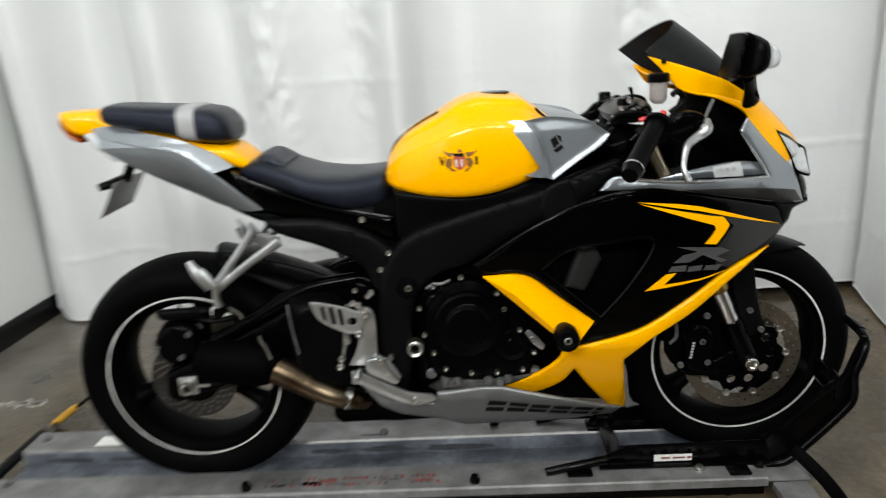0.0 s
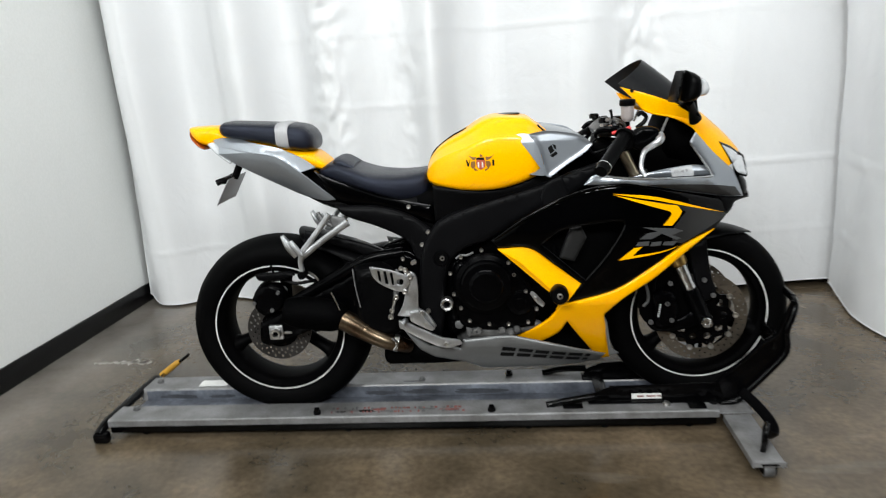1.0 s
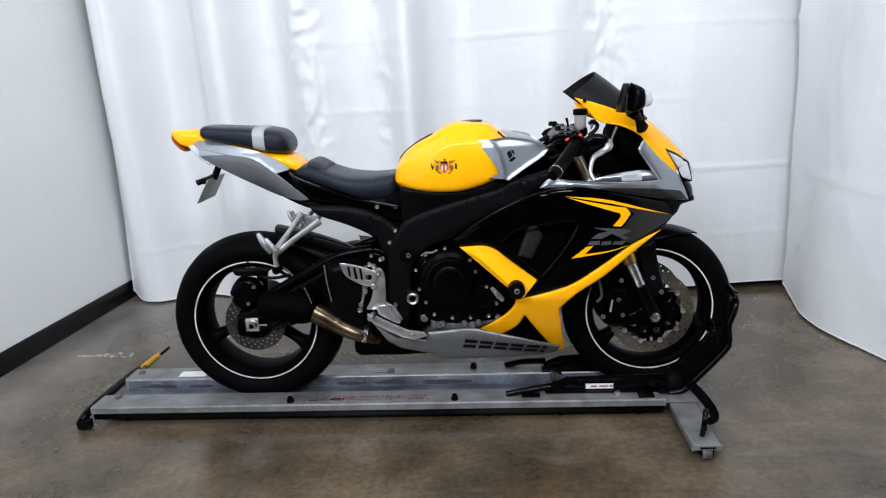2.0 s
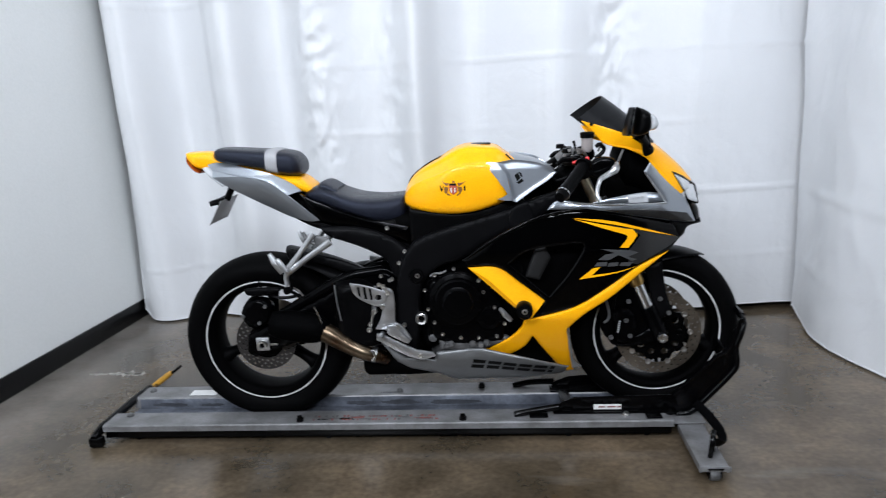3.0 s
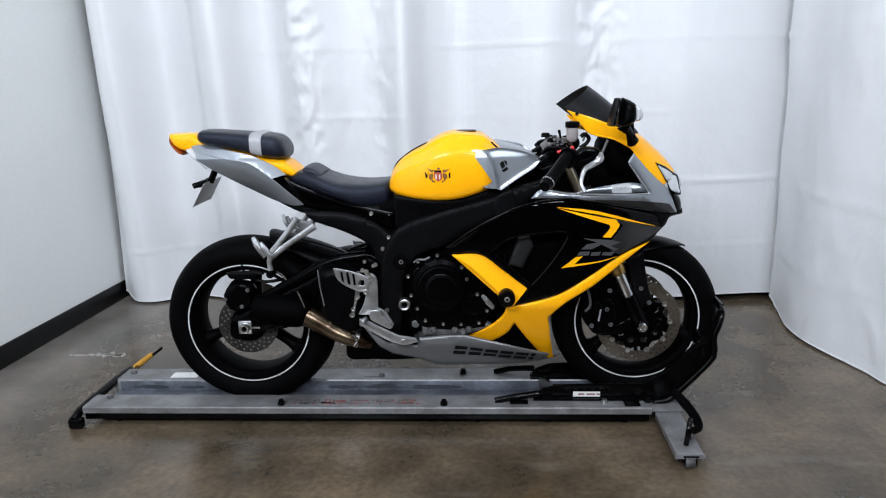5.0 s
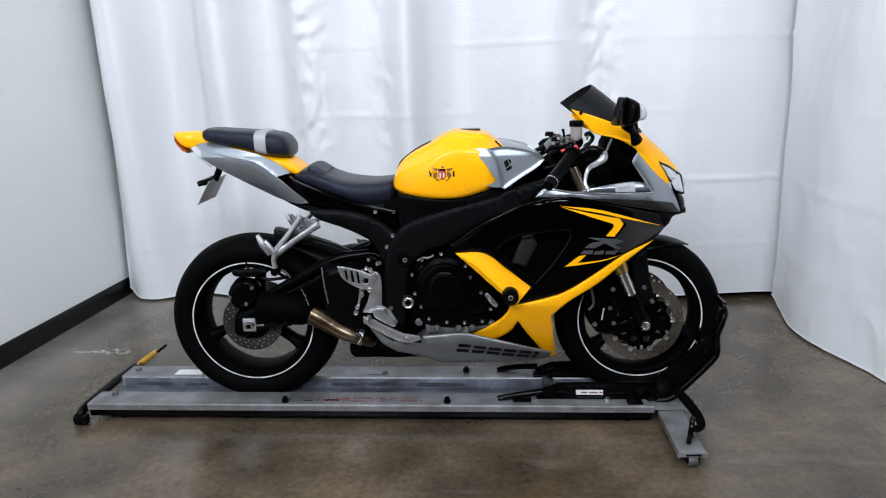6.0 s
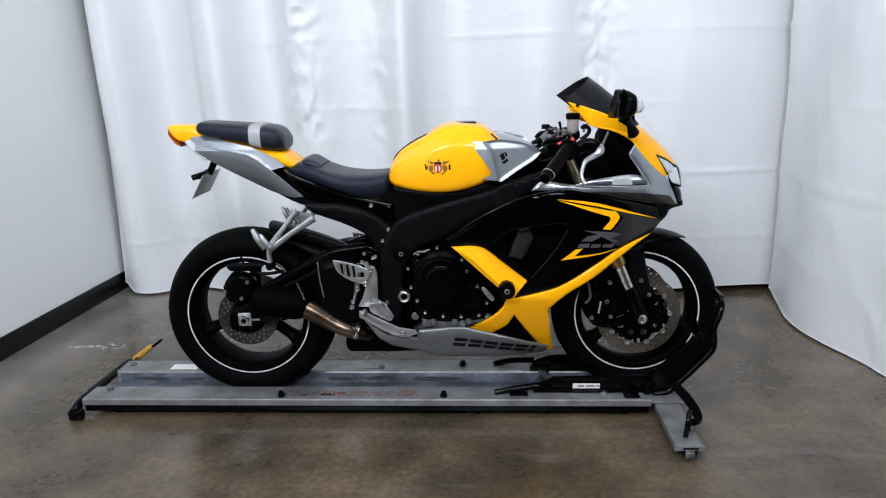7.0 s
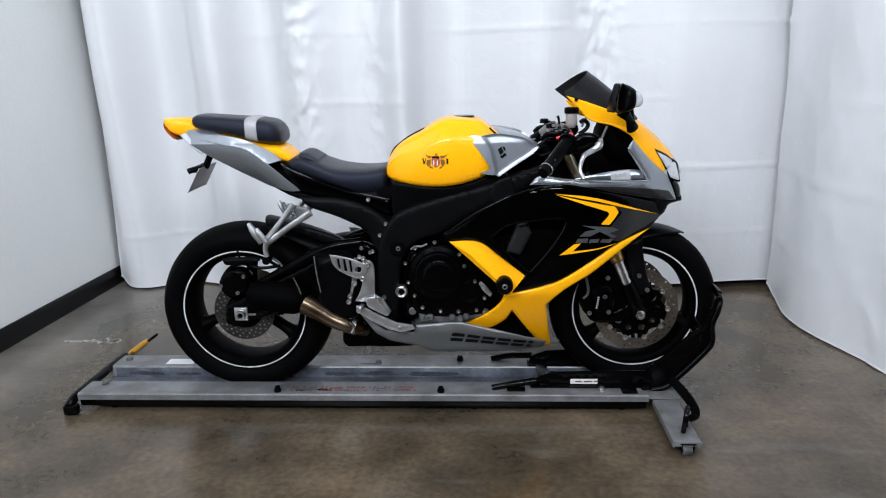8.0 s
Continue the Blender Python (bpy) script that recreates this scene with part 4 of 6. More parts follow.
decal([(0.696, 0.904, 1), (0.722, 0.902, 1), (0.722, 0.882), (0.708, 0.872, 1), (0.696, 0.884)], SHIELD)
decal([(0.696, 0.91, 1), (0.72, 0.91, 1), (0.72, 0.902, 1), (0.696, 0.904, 1)], INK)
decal([(0.7, 0.896, 1), (0.704, 0.896, 1), (0.704, 0.88, 1), (0.7, 0.88, 1)], LABELM)
decal([(0.712, 0.896, 1), (0.716, 0.896, 1), (0.716, 0.88, 1), (0.712, 0.88, 1)], LABELM)
for pts in ([(0.672, 0.918, 1), (0.684, 0.912), (0.696, 0.912, 1), (0.692, 0.904), (0.684, 0.904)], [(0.68, 0.898, 1), (0.692, 0.9, 1), (0.692, 0.884), (0.684, 0.876, 1), (0.678, 0.884)], [(0.752, 0.918, 1), (0.74, 0.912), (0.724, 0.912, 1), (0.726, 0.902), (0.736, 0.904)], [(0.724, 0.9, 1), (0.736, 0.898, 1), (0.74, 0.888), (0.732, 0.876, 1), (0.726, 0.884)], [(0.688, 0.88, 1), (0.7, 0.872), (0.698, 0.87, 1), (0.688, 0.872)], [(0.72, 0.872, 1), (0.732, 0.88), (0.732, 0.876, 1), (0.722, 0.868)], [(0.708, 0.92, 1), (0.716, 0.916), (0.714, 0.912, 1), (0.706, 0.912, 1)]):
    decal(pts, BROWNINK)
decal([(0.664, 0.904, 1), (0.668, 0.904, 1), (0.672, 0.892, 1), (0.676, 0.904, 1), (0.678, 0.904, 1), (0.672, 0.884, 1), (0.668, 0.884, 1)], INK)
decal([(0.744, 0.902, 1), (0.75, 0.902, 1), (0.75, 0.884, 1), (0.744, 0.884, 1)], INK)

part("seat", loft([(0.180, 0.872, 0.884, 0.06, 2.4), (0.198, 0.860, 0.896, 0.098, 3.2), (0.235, 0.845, 0.907, 0.112, 3.6), (0.29, 0.826, 0.893, 0.128, 3.6), (0.36, 0.802, 0.868, 0.138, 3.6), (0.44, 0.772, 0.859, 0.128, 3.6), (0.50, 0.768, 0.861, 0.112, 3.6), (0.530, 0.776, 0.863, 0.10, 3.6), (0.544, 0.80, 0.845, 0.07, 2.8)], 50, 56), VINYL, bike, "black vinyl rider seat with grained top", 50)
part("seat_bolster", loft([(0.222, 0.880, 0.902, 0.04, 3), (0.236, 0.885, 0.917, 0.080, 3.4), (0.262, 0.884, 0.918, 0.090, 3.4), (0.30, 0.868, 0.896, 0.090, 3)], 20, 32, 3.0), VINYL_TOP, bike)
part("seat_seam", tube([(0.538, -0.075, 0.856), (0.548, -0.096, 0.838), (0.556, -0.098, 0.812)], [0.004, 0.005, 0.004], 8), VINYL_TOP, bike, "raised front seam of the seat")
part("passenger_seat", loft([(-0.136, 1.020, 1.034, 0.04, 2.4), (-0.126, 1.010, 1.048, 0.068, 3.0), (-0.10, 1.000, 1.051, 0.08, 3.6), (0.0, 0.979, 1.043, 0.088, 3.8), (0.08, 0.958, 1.036, 0.094, 3.8), (0.130, 0.946, 1.030, 0.094, 3.6), (0.156, 0.943, 1.018, 0.088, 3.2), (0.172, 0.948, 0.998, 0.072, 2.8), (0.177, 0.958, 0.984, 0.045, 2.3)], 50, 56), VINYL, bike, "black vinyl passenger seat", 50)
part("seat_strap", loft([(0.060, 0.960, 1.0405, 0.0965, 3.8), (0.074, 0.957, 1.041, 0.0975, 3.8), (0.094, 0.952, 1.0385, 0.0975, 3.8), (0.100, 0.952, 1.0360, 0.0965, 3.8)], 8, 40), STRAP, bike, "grey reflective strap round the passenger seat")

part("under_seat", loft([(0.28, 0.78, 0.84, 0.09), (0.40, 0.75, 0.80, 0.105), (0.55, 0.70, 0.815, 0.115), (0.72, 0.66, 0.80, 0.12)], 10, 20, 4), DARK, bike, "dark battery box under the seat")
# -- tail
part("tail_cowl", loft([(-0.243, 1.031, 1.039, 0.026, 3.0), (-0.232, 1.014, 1.041, 0.048, 3.4), (-0.207, 0.988, 1.041, 0.064, 3.6), (-0.175, 0.975, 1.041, 0.062, 3.6), (-0.142, 0.97, 1.036, 0.056, 3.2), (-0.10, 0.966, 1.010, 0.058, 2.8), (0.03, 0.94, 0.974, 0.070, 2.8), (0.10, 0.915, 0.952, 0.085, 3.0), (0.160, 0.890, 0.944, 0.085, 3.2), (0.196, 0.880, 0.918, 0.08, 3.0), (0.214, 0.880, 0.900, 0.07, 2.6)], 44, 40), YELLOW, bike, "yellow tail cowl", 40)
both("tail_panel", shell([(-0.134, 0.977, 1), (-0.045, 0.959), (0.063, 0.935, 1), (0.142, 0.879), (0.240, 0.793, 1), (0.19, 0.792), (0.085, 0.822), (-0.039, 0.893), (-0.088, 0.922), (-0.133, 0.954, 1)], tailcrease, 0.006, 0.0, 0.01), SILVER, bike, "silver tail side panel", 22)
both("tail_panel_top", shell([(-0.168, 1.006, 1), (-0.079, 0.999), (-0.023, 0.984), (0.059, 0.966), (0.103, 0.948), (0.146, 0.924), (0.180, 0.897, 1), (0.134, 0.886, 1), (0.240, 0.793, 1), (0.142, 0.879), (0.063, 0.935, 1), (-0.045, 0.959), (-0.134, 0.977, 1)], tailcrease, 0.006, 0.0, 0.01), SILVER, bike, "silver upper facet of the tail", 22)
# thin bead added along the crease to give its highlight a shape
both("tail_highlight", tube([(x, -tailcrease(x, z) + 0.0012, z) for x, z in [(-0.132, 0.977), (-0.08, 0.966), (-0.02, 0.954), (0.063, 0.936), (0.142, 0.879), (0.20, 0.828), (0.236, 0.797)]], [0.0012, 0.0022, 0.0026, 0.0032, 0.0028, 0.0022, 0.0012], 10), SILVER, bike, "silver bead added for the highlight on the tail crease")
both("rear_reflector", shell([(-0.174, 1.000, 1), (-0.136, 0.976), (-0.092, 0.926, 1), (-0.102, 0.920, 1), (-0.142, 0.950), (-0.180, 0.984, 1)], lambda x, z: tailside(x, z) - 0.008, 0.006, 0.004, 0.006), CLEAR, bike, "pale tail lens edge")
part("tail_light", loft([(-0.246, 1.022, 1.032, 0.020), (-0.238, 1.006, 1.020, 0.044), (-0.224, 0.990, 1.008, 0.060), (-0.206, 0.972, 0.990, 0.066), (-0.192, 0.966, 0.976, 0.062)], 16, 28, 2.6), AMBER, bike, "amber tail lamp")
part("undertray", loft([(-0.12, 0.92, 0.945, 0.040), (0.0, 0.872, 0.92, 0.046), (0.12, 0.812, 0.88, 0.056), (0.24, 0.765, 0.86, 0.10), (0.36, 0.745, 0.82, 0.115), (0.5, 0.72, 0.80, 0.12)], 24, 24, 3.0), SATIN, bike, "black plastic undertray")
both("seat_rail", shell([(0.178, 0.888, 1), (0.228, 0.862), (0.304, 0.832), (0.416, 0.792), (0.548, 0.76, 1), (0.556, 0.696, 1), (0.47, 0.724), (0.376, 0.756), (0.262, 0.78), (0.216, 0.82)], lambda x, z: 0.128, 0.02, 0.01, 0.015), GLOSS, bike, "gloss black seat rail cover")
part("subframe_arm", puff([(0.24, 0.776, 1), (0.38, 0.768), (0.482, 0.732), (0.552, 0.678, 1), (0.544, 0.632), (0.524, 0.572, 1), (0.488, 0.592), (0.46, 0.652), (0.376, 0.7), (0.272, 0.74)], -0.135, 0.018, 0.015), SATINGREY, bike, "black subframe side arm")
both("side_cover", shell([(-0.002, 0.89, 1), (0.072, 0.848), (0.192, 0.792), (0.26, 0.784), (0.376, 0.774), (0.568, 0.752, 1), (0.564, 0.66, 1), (0.468, 0.706), (0.354, 0.744), (0.22, 0.764), (0.088, 0.83)], lambda x, z: 0.050 + 0.062 * min(1.0, max(0.0, x / 0.26)), 0.02, 0.006, 0.01), SATIN, bike, "black lower tail cover")
for x, y, z in [(0.532, -0.155, 0.68), (0.51, -0.155, 0.64), (0.482, -0.155, 0.584), (0.476, -0.155, 0.764)]:
    part("bolt", bolt(x, y + 0.004, z, 0.0075, 0.008), BOLTM, bike)
part("plate_bracket", join(tube([(-0.088, -0.02, 0.92), (-0.104, -0.02, 0.888), (-0.116, -0.02, 0.866)], 0.012, 8), box(-0.165, -0.15, -0.05, 0.05, 0.852, 0.868, 0.003)), SATIN, bike, "black licence plate bracket")
for s in (-1, 1):
    part("plate_lamp", tube([(-0.13, s * 0.05, 0.862), (-0.15, s * 0.062, 0.862), (-0.162, s * 0.066, 0.858)], 0.010, 8), SATIN, bike)
pb, pt = [(-0.16, -0.09, 0.788), (-0.112, -0.09, 0.87)]
tilt = Vector((pt[0] - pb[0], 0, pt[2] - pb[2]))
lp = plate([(-0.09, 0.004), (-0.086, 0, 1), (0.086, 0, 1), (0.09, 0.004), (0.09, tilt.length, 1), (-0.09, tilt.length, 1)], 0, 0.0025, (), 0.0005)
lp.transform(Matrix.Translation((pb[0], 0, pb[2])) @ Matrix.Rotation(math.atan2(tilt.x, tilt.z), 4, "Y") @ Matrix.Rotation(radians(90), 4, "Z"))
part("licence_plate", lp, PLATE, bike, "grey licence plate seen from its back")

# -- fairing
side_pts = [(0.952, 0.784, 1), (1.034, 0.806), (1.124, 0.812), (1.236, 0.792), (1.434, 0.74, 1), (1.48, 0.708), (1.456, 0.686, 1), (1.418, 0.652, 1), (1.316, 0.62), (1.22, 0.56), (1.128, 0.506), (1.068, 0.482), (0.954, 0.452, 1), (1, 0.514, 1), (0.916, 0.58), (0.842, 0.632), (0.748, 0.628, 1), (0.728, 0.652, 1), (0.852, 0.736, 1)]
vent = [(0.884, 0.64, 1), (0.952, 0.686), (1.096, 0.706, 1), (1.128, 0.692), (1.08, 0.61), (1.012, 0.528, 1), (0.944, 0.588)]
sides = both("fairing_side", shell(side_pts, fairing, 0.005, 0.004, 0.007, [vent]), GLOSS, bike, "gloss black side fairing with yellow and grey stripes")
both("radiator_duct", shell([(0.940, 0.585, 1), (0.957, 0.632), (0.975, 0.678, 1), (1.008, 0.685, 1), (1.024, 0.648, 1), (1.0, 0.60), (0.985, 0.572, 1)], lambda x, z: 0.195, 0.02, 0.006, 0.01), VANE, bike, "dark grey duct vane")
part("radiator", loft([(0.66, 0.32, 0.68, 0.11), (0.80, 0.32, 0.74, 0.14), (0.95, 0.34, 0.74, 0.15), (1.08, 0.46, 0.74, 0.15), (1.16, 0.52, 0.72, 0.13)], 12, 24, 5), DARK, bike, "dark radiator core")
both("upper_fairing", shell([(1.012, 0.816, 1), (1.048, 0.844), (1.124, 0.834), (1.236, 0.824), (1.392, 0.816), (1.408, 0.818, 1), (1.372, 0.872), (1.336, 0.92, 1), (1.356, 0.948, 1), (1.412, 0.884), (1.484, 0.818, 1), (1.502, 0.782), (1.522, 0.736, 1), (1.434, 0.748), (1.312, 0.776), (1.216, 0.8), (1.124, 0.814)], lambda x, z: fairing(x, z) + 0.007 - 0.55 * max(0.0, 0.806 - z - 0.6 * max(0.0, x - 1.38)), 0.006, 0.004, 0.007, grid=0.009), SILVER, bike, "silver upper fairing")
# the edge highlight, drawn as a thin tube of brighter metal
both("edge_highlight", tube([(x, -fairing(x, z) - 0.007, z) for x, z in [(1.05, 0.841), (1.124, 0.831), (1.236, 0.821), (1.385, 0.814), (1.402, 0.820), (1.370, 0.868), (1.336, 0.916)]], [0.0015, 0.0028, 0.003, 0.003, 0.0032, 0.003, 0.0015], 10), CAST, bike, "bright tube standing in for the fairing edge highlight")
# shade of the downward-leaning lower edge, painted as a dark strip
both("fairing_shade", shell([(1.196, 0.808, 1), (1.31, 0.8), (1.432, 0.784), (1.488, 0.772, 1), (1.514, 0.74, 1), (1.432, 0.752), (1.31, 0.78)], lambda x, z: fairing(x, z) + 0.0085 - 0.55 * max(0.0, 0.806 - z - 0.6 * max(0.0, x - 1.38)), 0.003, 0.002, 0.006), GUNMETAL, bike, "dark grey strip painting shade on the lower fairing")
both("cockpit_panel", shell([(1.152, 0.816, 1), (1.416, 0.816, 1), (1.392, 0.844, 1), (1.34, 0.848), (1.244, 0.836)], lambda x, z: 0.150 - 0.35 * max(0, z - 0.83), 0.004, 0.002, 0.01), SILVER, bike, "silver inner cockpit panel")
part("sticker", shell([(1.284, 0.84, 1), (1.348, 0.848, 1), (1.354, 0.816, 1), (1.288, 0.816, 1)], lambda x, z: 0.1525 - 0.35 * max(0, z - 0.83), 0.0006, 0, 0.01), FADED, bike, "pale barcode sticker")
for x, z, *_ in [(1.294, 0.84), (1.3, 0.84), (1.304, 0.84), (1.312, 0.84), (1.316, 0.84), (1.32, 0.84), (1.328, 0.842), (1.332, 0.842)]:
    part("print_bar", box(x, x + 0.002, -0.1545, -0.154, z - 0.012, z - 0.003, 0), STRAP, bike)
both("nose_intake", shell([(1.428, 0.752, 1), (1.52, 0.736, 1), (1.548, 0.744), (1.554, 0.724, 1), (1.498, 0.722), (1.482, 0.704), (1.456, 0.684, 1), (1.44, 0.712)], lambda x, z: fairing(x, z) + 0.002, 0.03, 0.012, 0.012), SATIN, bike, "black air intake lip")
both("nose_side", shell([(1.48, 0.818, 1), (1.524, 0.796), (1.544, 0.768), (1.548, 0.73, 1), (1.52, 0.736, 1)], lambda x, z: fairing(x, z) + 0.001, 0.02, 0.012, 0.015), GLOSS, bike)


def cowl_flank(pts):
    return shell(pts, lambda x, z: 0.134 + 0.10 * min(0.14, max(0.0, x - 1.16)), 0.005, 0.0015, 0.005)


part("cowl_side", cowl_flank([(1.136, 1.092, 1), (1.212, 1.068), (1.296, 1.036), (1.358, 1.006, 1), (1.372, 0.936, 1), (1.344, 0.962), (1.288, 0.992), (1.22, 1.01), (1.2, 1.022, 1), (1.172, 1.056)]), YELLOW, bike, "yellow windscreen surround")
part("cowl_side", mirrored(cowl_flank([(1.172, 1.06, 1), (1.212, 1.064), (1.296, 1.034), (1.358, 1.006, 1), (1.372, 0.936, 1), (1.344, 0.962), (1.288, 0.992), (1.22, 1.01), (1.2, 1.022, 1)])), YELLOW, bike, "yellow windscreen surround")
nose = part("nose_cowl", canopy([(1.182, 1.04), (1.248, 1.014), (1.324, 1.012), (1.388, 1.002), (1.452, 0.95), (1.492, 0.91), (1.52, 0.876)], [(1.17, 1.064), (1.212, 1.014), (1.288, 0.992), (1.344, 0.962), (1.378, 0.912), (1.43, 0.856), (1.464, 0.834)], [0.125, 0.138, 0.147, 0.150, 0.142, 0.128, 0.112]), YELLOW, bike, "yellow nose cowl", 50)
part("headlight_glass", canopy([(1.516, 0.88), (1.538, 0.854), (1.552, 0.822)], [(1.468, 0.834), (1.484, 0.82), (1.496, 0.804)], [0.111, 0.105, 0.09]), CLEAR, bike, "clear headlight glass", 50)
nose_face = upon(nose, 0.003)
both("headlight", shell([(1.440, 0.904, 1), (1.480, 0.884), (1.514, 0.860, 1), (1.522, 0.828), (1.524, 0.804), (1.494, 0.814, 1), (1.474, 0.852)], lambda x, z: max(nose_face(x, z), 0.08) + 0.008, 0.02, 0.006, 0.008), CLEAR, bike, "clear headlight lens")
both("headlight_rim", shell([(1.432, 0.914, 1), (1.480, 0.892), (1.520, 0.862, 1), (1.526, 0.828), (1.527, 0.798), (1.492, 0.808, 1), (1.470, 0.852)], lambda x, z: max(nose_face(x, z), 0.08) + 0.003, 0.02, 0.004, 0.006), GLOSS, bike, "black headlight rim")
part("windscreen", canopy([(1.221, 1.165), (1.268, 1.130), (1.326, 1.080), (1.396, 1.006)], [(1.131, 1.102), (1.200, 1.052), (1.286, 1.020), (1.344, 0.988)], [0.126, 0.128, 0.122, 0.085], thick=0.003, power=0.85), SMOKE, bike, "dark smoked windscreen", 50)
for x, y, z in [(1.168, -0.142, 1.08), (1.304, -0.142, 1.032)]:
    part("screen_screw", bolt(x, y, z, 0.006, 0.005), INK, bike)
part("dash_panel", loft([(1.262, 0.86, 0.98, 0.07), (1.29, 0.85, 1.015, 0.115), (1.33, 0.84, 1.00, 0.12), (1.40, 0.80, 0.93, 0.11), (1.47, 0.76, 0.85, 0.08)], 20, 24, 2.6), DARK, bike, "black dash and fairing bracket")
part("front_filler", loft([(1.10, 0.70, 0.84, 0.13), (1.25, 0.66, 0.83, 0.15), (1.38, 0.68, 0.80, 0.12), (1.50, 0.73, 0.79, 0.07)], 16, 24, 3.0), DARK, bike, "dark inner fairing")
both("inner_fairing", shell([(1.292, 0.984, 1), (1.356, 0.964), (1.38, 0.928), (1.364, 0.84, 1), (1.224, 0.814, 1), (1.234, 0.86), (1.262, 0.932)], lambda x, z: 0.085, 0.01, 0.006, 0.02), DARK, bike, "dark inner fairing panel")

# stripes and marks on the black side
face = upon(sides, 0.005)


def stripe(pts, mat, label="", up=0.0):
    return both("stripe", shell(pts, lambda x, z: face(x, z) + up, 0.001, 0, 0.01, grid=0.008, steps=3), mat, bike, label)


stripe([(1.092, 0.788, 1), (1.234, 0.768), (1.444, 0.7, 1), (1.234, 0.758, 1)], YELLOW, "yellow stripe")
stripe([(1.096, 0.784, 1), (1.264, 0.744), (1.288, 0.74), (1.304, 0.72, 1), (1.292, 0.702), (1.272, 0.68, 1), (1.244, 0.684, 1), (1.27, 0.712), (1.266, 0.724, 1), (1.196, 0.748)], YELLOW, "yellow stripe")
stripe([(1.108, 0.586, 1), (1.156, 0.622, 1), (1.18, 0.624, 1), (1.152, 0.598, 1), (1.236, 0.604), (1.298, 0.616, 1), (1.236, 0.6)], YELLOW, "yellow stripe")
stripe([(1.2, 0.76, 1), (1.31, 0.736), (1.46, 0.692, 1), (1.414, 0.668), (1.306, 0.622, 1), (1.274, 0.63, 1), (1.276, 0.672, 1), (1.304, 0.704), (1.308, 0.724)], GUNMETAL, "dark grey metallic field", -0.0025)
stripe([(1.18, 0.684, 1), (1.282, 0.672, 1), (1.306, 0.662, 1), (1.272, 0.652, 1), (1.3, 0.64, 1), (1.286, 0.636, 1), (1.24, 0.66, 1), (1.208, 0.646, 1), (1.172, 0.648, 1), (1.194, 0.664, 1), (1.228, 0.668, 1)], DARKSILVER, "grey letter-shaped mark", 0.0015)
for pts in ([(1.168, 0.64, 1), (1.202, 0.64, 1), (1.2, 0.626, 1), (1.16, 0.628, 1)], [(1.208, 0.636, 1), (1.24, 0.636, 1), (1.236, 0.624, 1), (1.204, 0.624, 1)], [(1.248, 0.634, 1), (1.288, 0.632, 1), (1.276, 0.62, 1), (1.242, 0.624, 1)]):
    stripe(pts, DARKSILVER, up=0.0015)

both("fairing_lip", tube([(x, -fairing(x, z) - 0.001, z) for x, z, *_ in [(0.74, 0.656), (0.796, 0.696), (0.852, 0.732), (0.908, 0.76), (0.952, 0.78), (1.034, 0.804), (1.124, 0.812), (1.198, 0.8)]], [0.003, 0.006, 0.0065, 0.0065, 0.0065, 0.006, 0.006, 0.003], 12), GLOSS, bike, "rounded gloss black fairing edge")
# -- yellow side strut and lower blade
strutline = table([(p[0], p[1]) for p in [(0.748, 0.628), (0.816, 0.588), (0.928, 0.48), (0.952, 0.456)]])
both("side_strut", shell([(0.748, 0.628, 1), (0.842, 0.628), (0.916, 0.58), (1, 0.516, 1), (0.952, 0.456, 1), (0.928, 0.48, 1), (0.816, 0.588, 1)], lambda x, z: proud(x, z) + 0.004 - 0.30 * max(0.0, z - strutline(x)), 0.008, 0.0, 0.01), YELLOW, bike, "yellow side strut", 30)
both("strut_facet", shell([(0.748, 0.628, 1), (0.816, 0.588, 1), (0.928, 0.48, 1), (0.952, 0.456, 1), (0.928, 0.472), (0.898, 0.492, 1), (0.822, 0.56)], lambda x, z: proud(x, z) + 0.004 - 0.55 * max(0.0, strutline(x) - z), 0.008, 0.0, 0.01), YELLOW, bike, "lower facet of the yellow strut", 30)
both("lower_blade", shell([(0.93, 0.446, 1), (0.954, 0.452), (1.068, 0.48), (1.128, 0.504), (1.22, 0.56), (1.314, 0.616), (1.416, 0.652, 1), (1.316, 0.59), (1.22, 0.52), (1.128, 0.464), (1.084, 0.42), (1.072, 0.394), (1.092, 0.304), (1.108, 0.206, 1), (1.072, 0.21), (1.006, 0.304), (0.958, 0.38, 1), (0.928, 0.328), (0.86, 0.284), (0.784, 0.31, 1), (0.868, 0.36), (0.914, 0.408)], blade, 0.008, 0.006, 0.007), YELLOW, bike, "yellow lower fairing blade")
belly = both("belly_pan", shell([(0.434, 0.356, 1), (0.518, 0.3, 1), (0.614, 0.288, 1), (0.624, 0.318, 1), (0.784, 0.332, 1), (0.928, 0.3), (1.082, 0.252, 1), (1.068, 0.216, 1), (0.948, 0.194), (0.688, 0.192, 1), (0.632, 0.224, 1), (0.528, 0.252, 1), (0.484, 0.284, 1)], lambda x, z: max(fairing(x, z), 0.172) - 0.30 * max(0.0, 0.300 - z) - 2.0 * max(0.0, 0.300 - z) ** 2, 0.006, 0.006, 0.008), SILVER_SHADED, bike, "silver belly pan")
belly_face = upon(belly, 0.002)
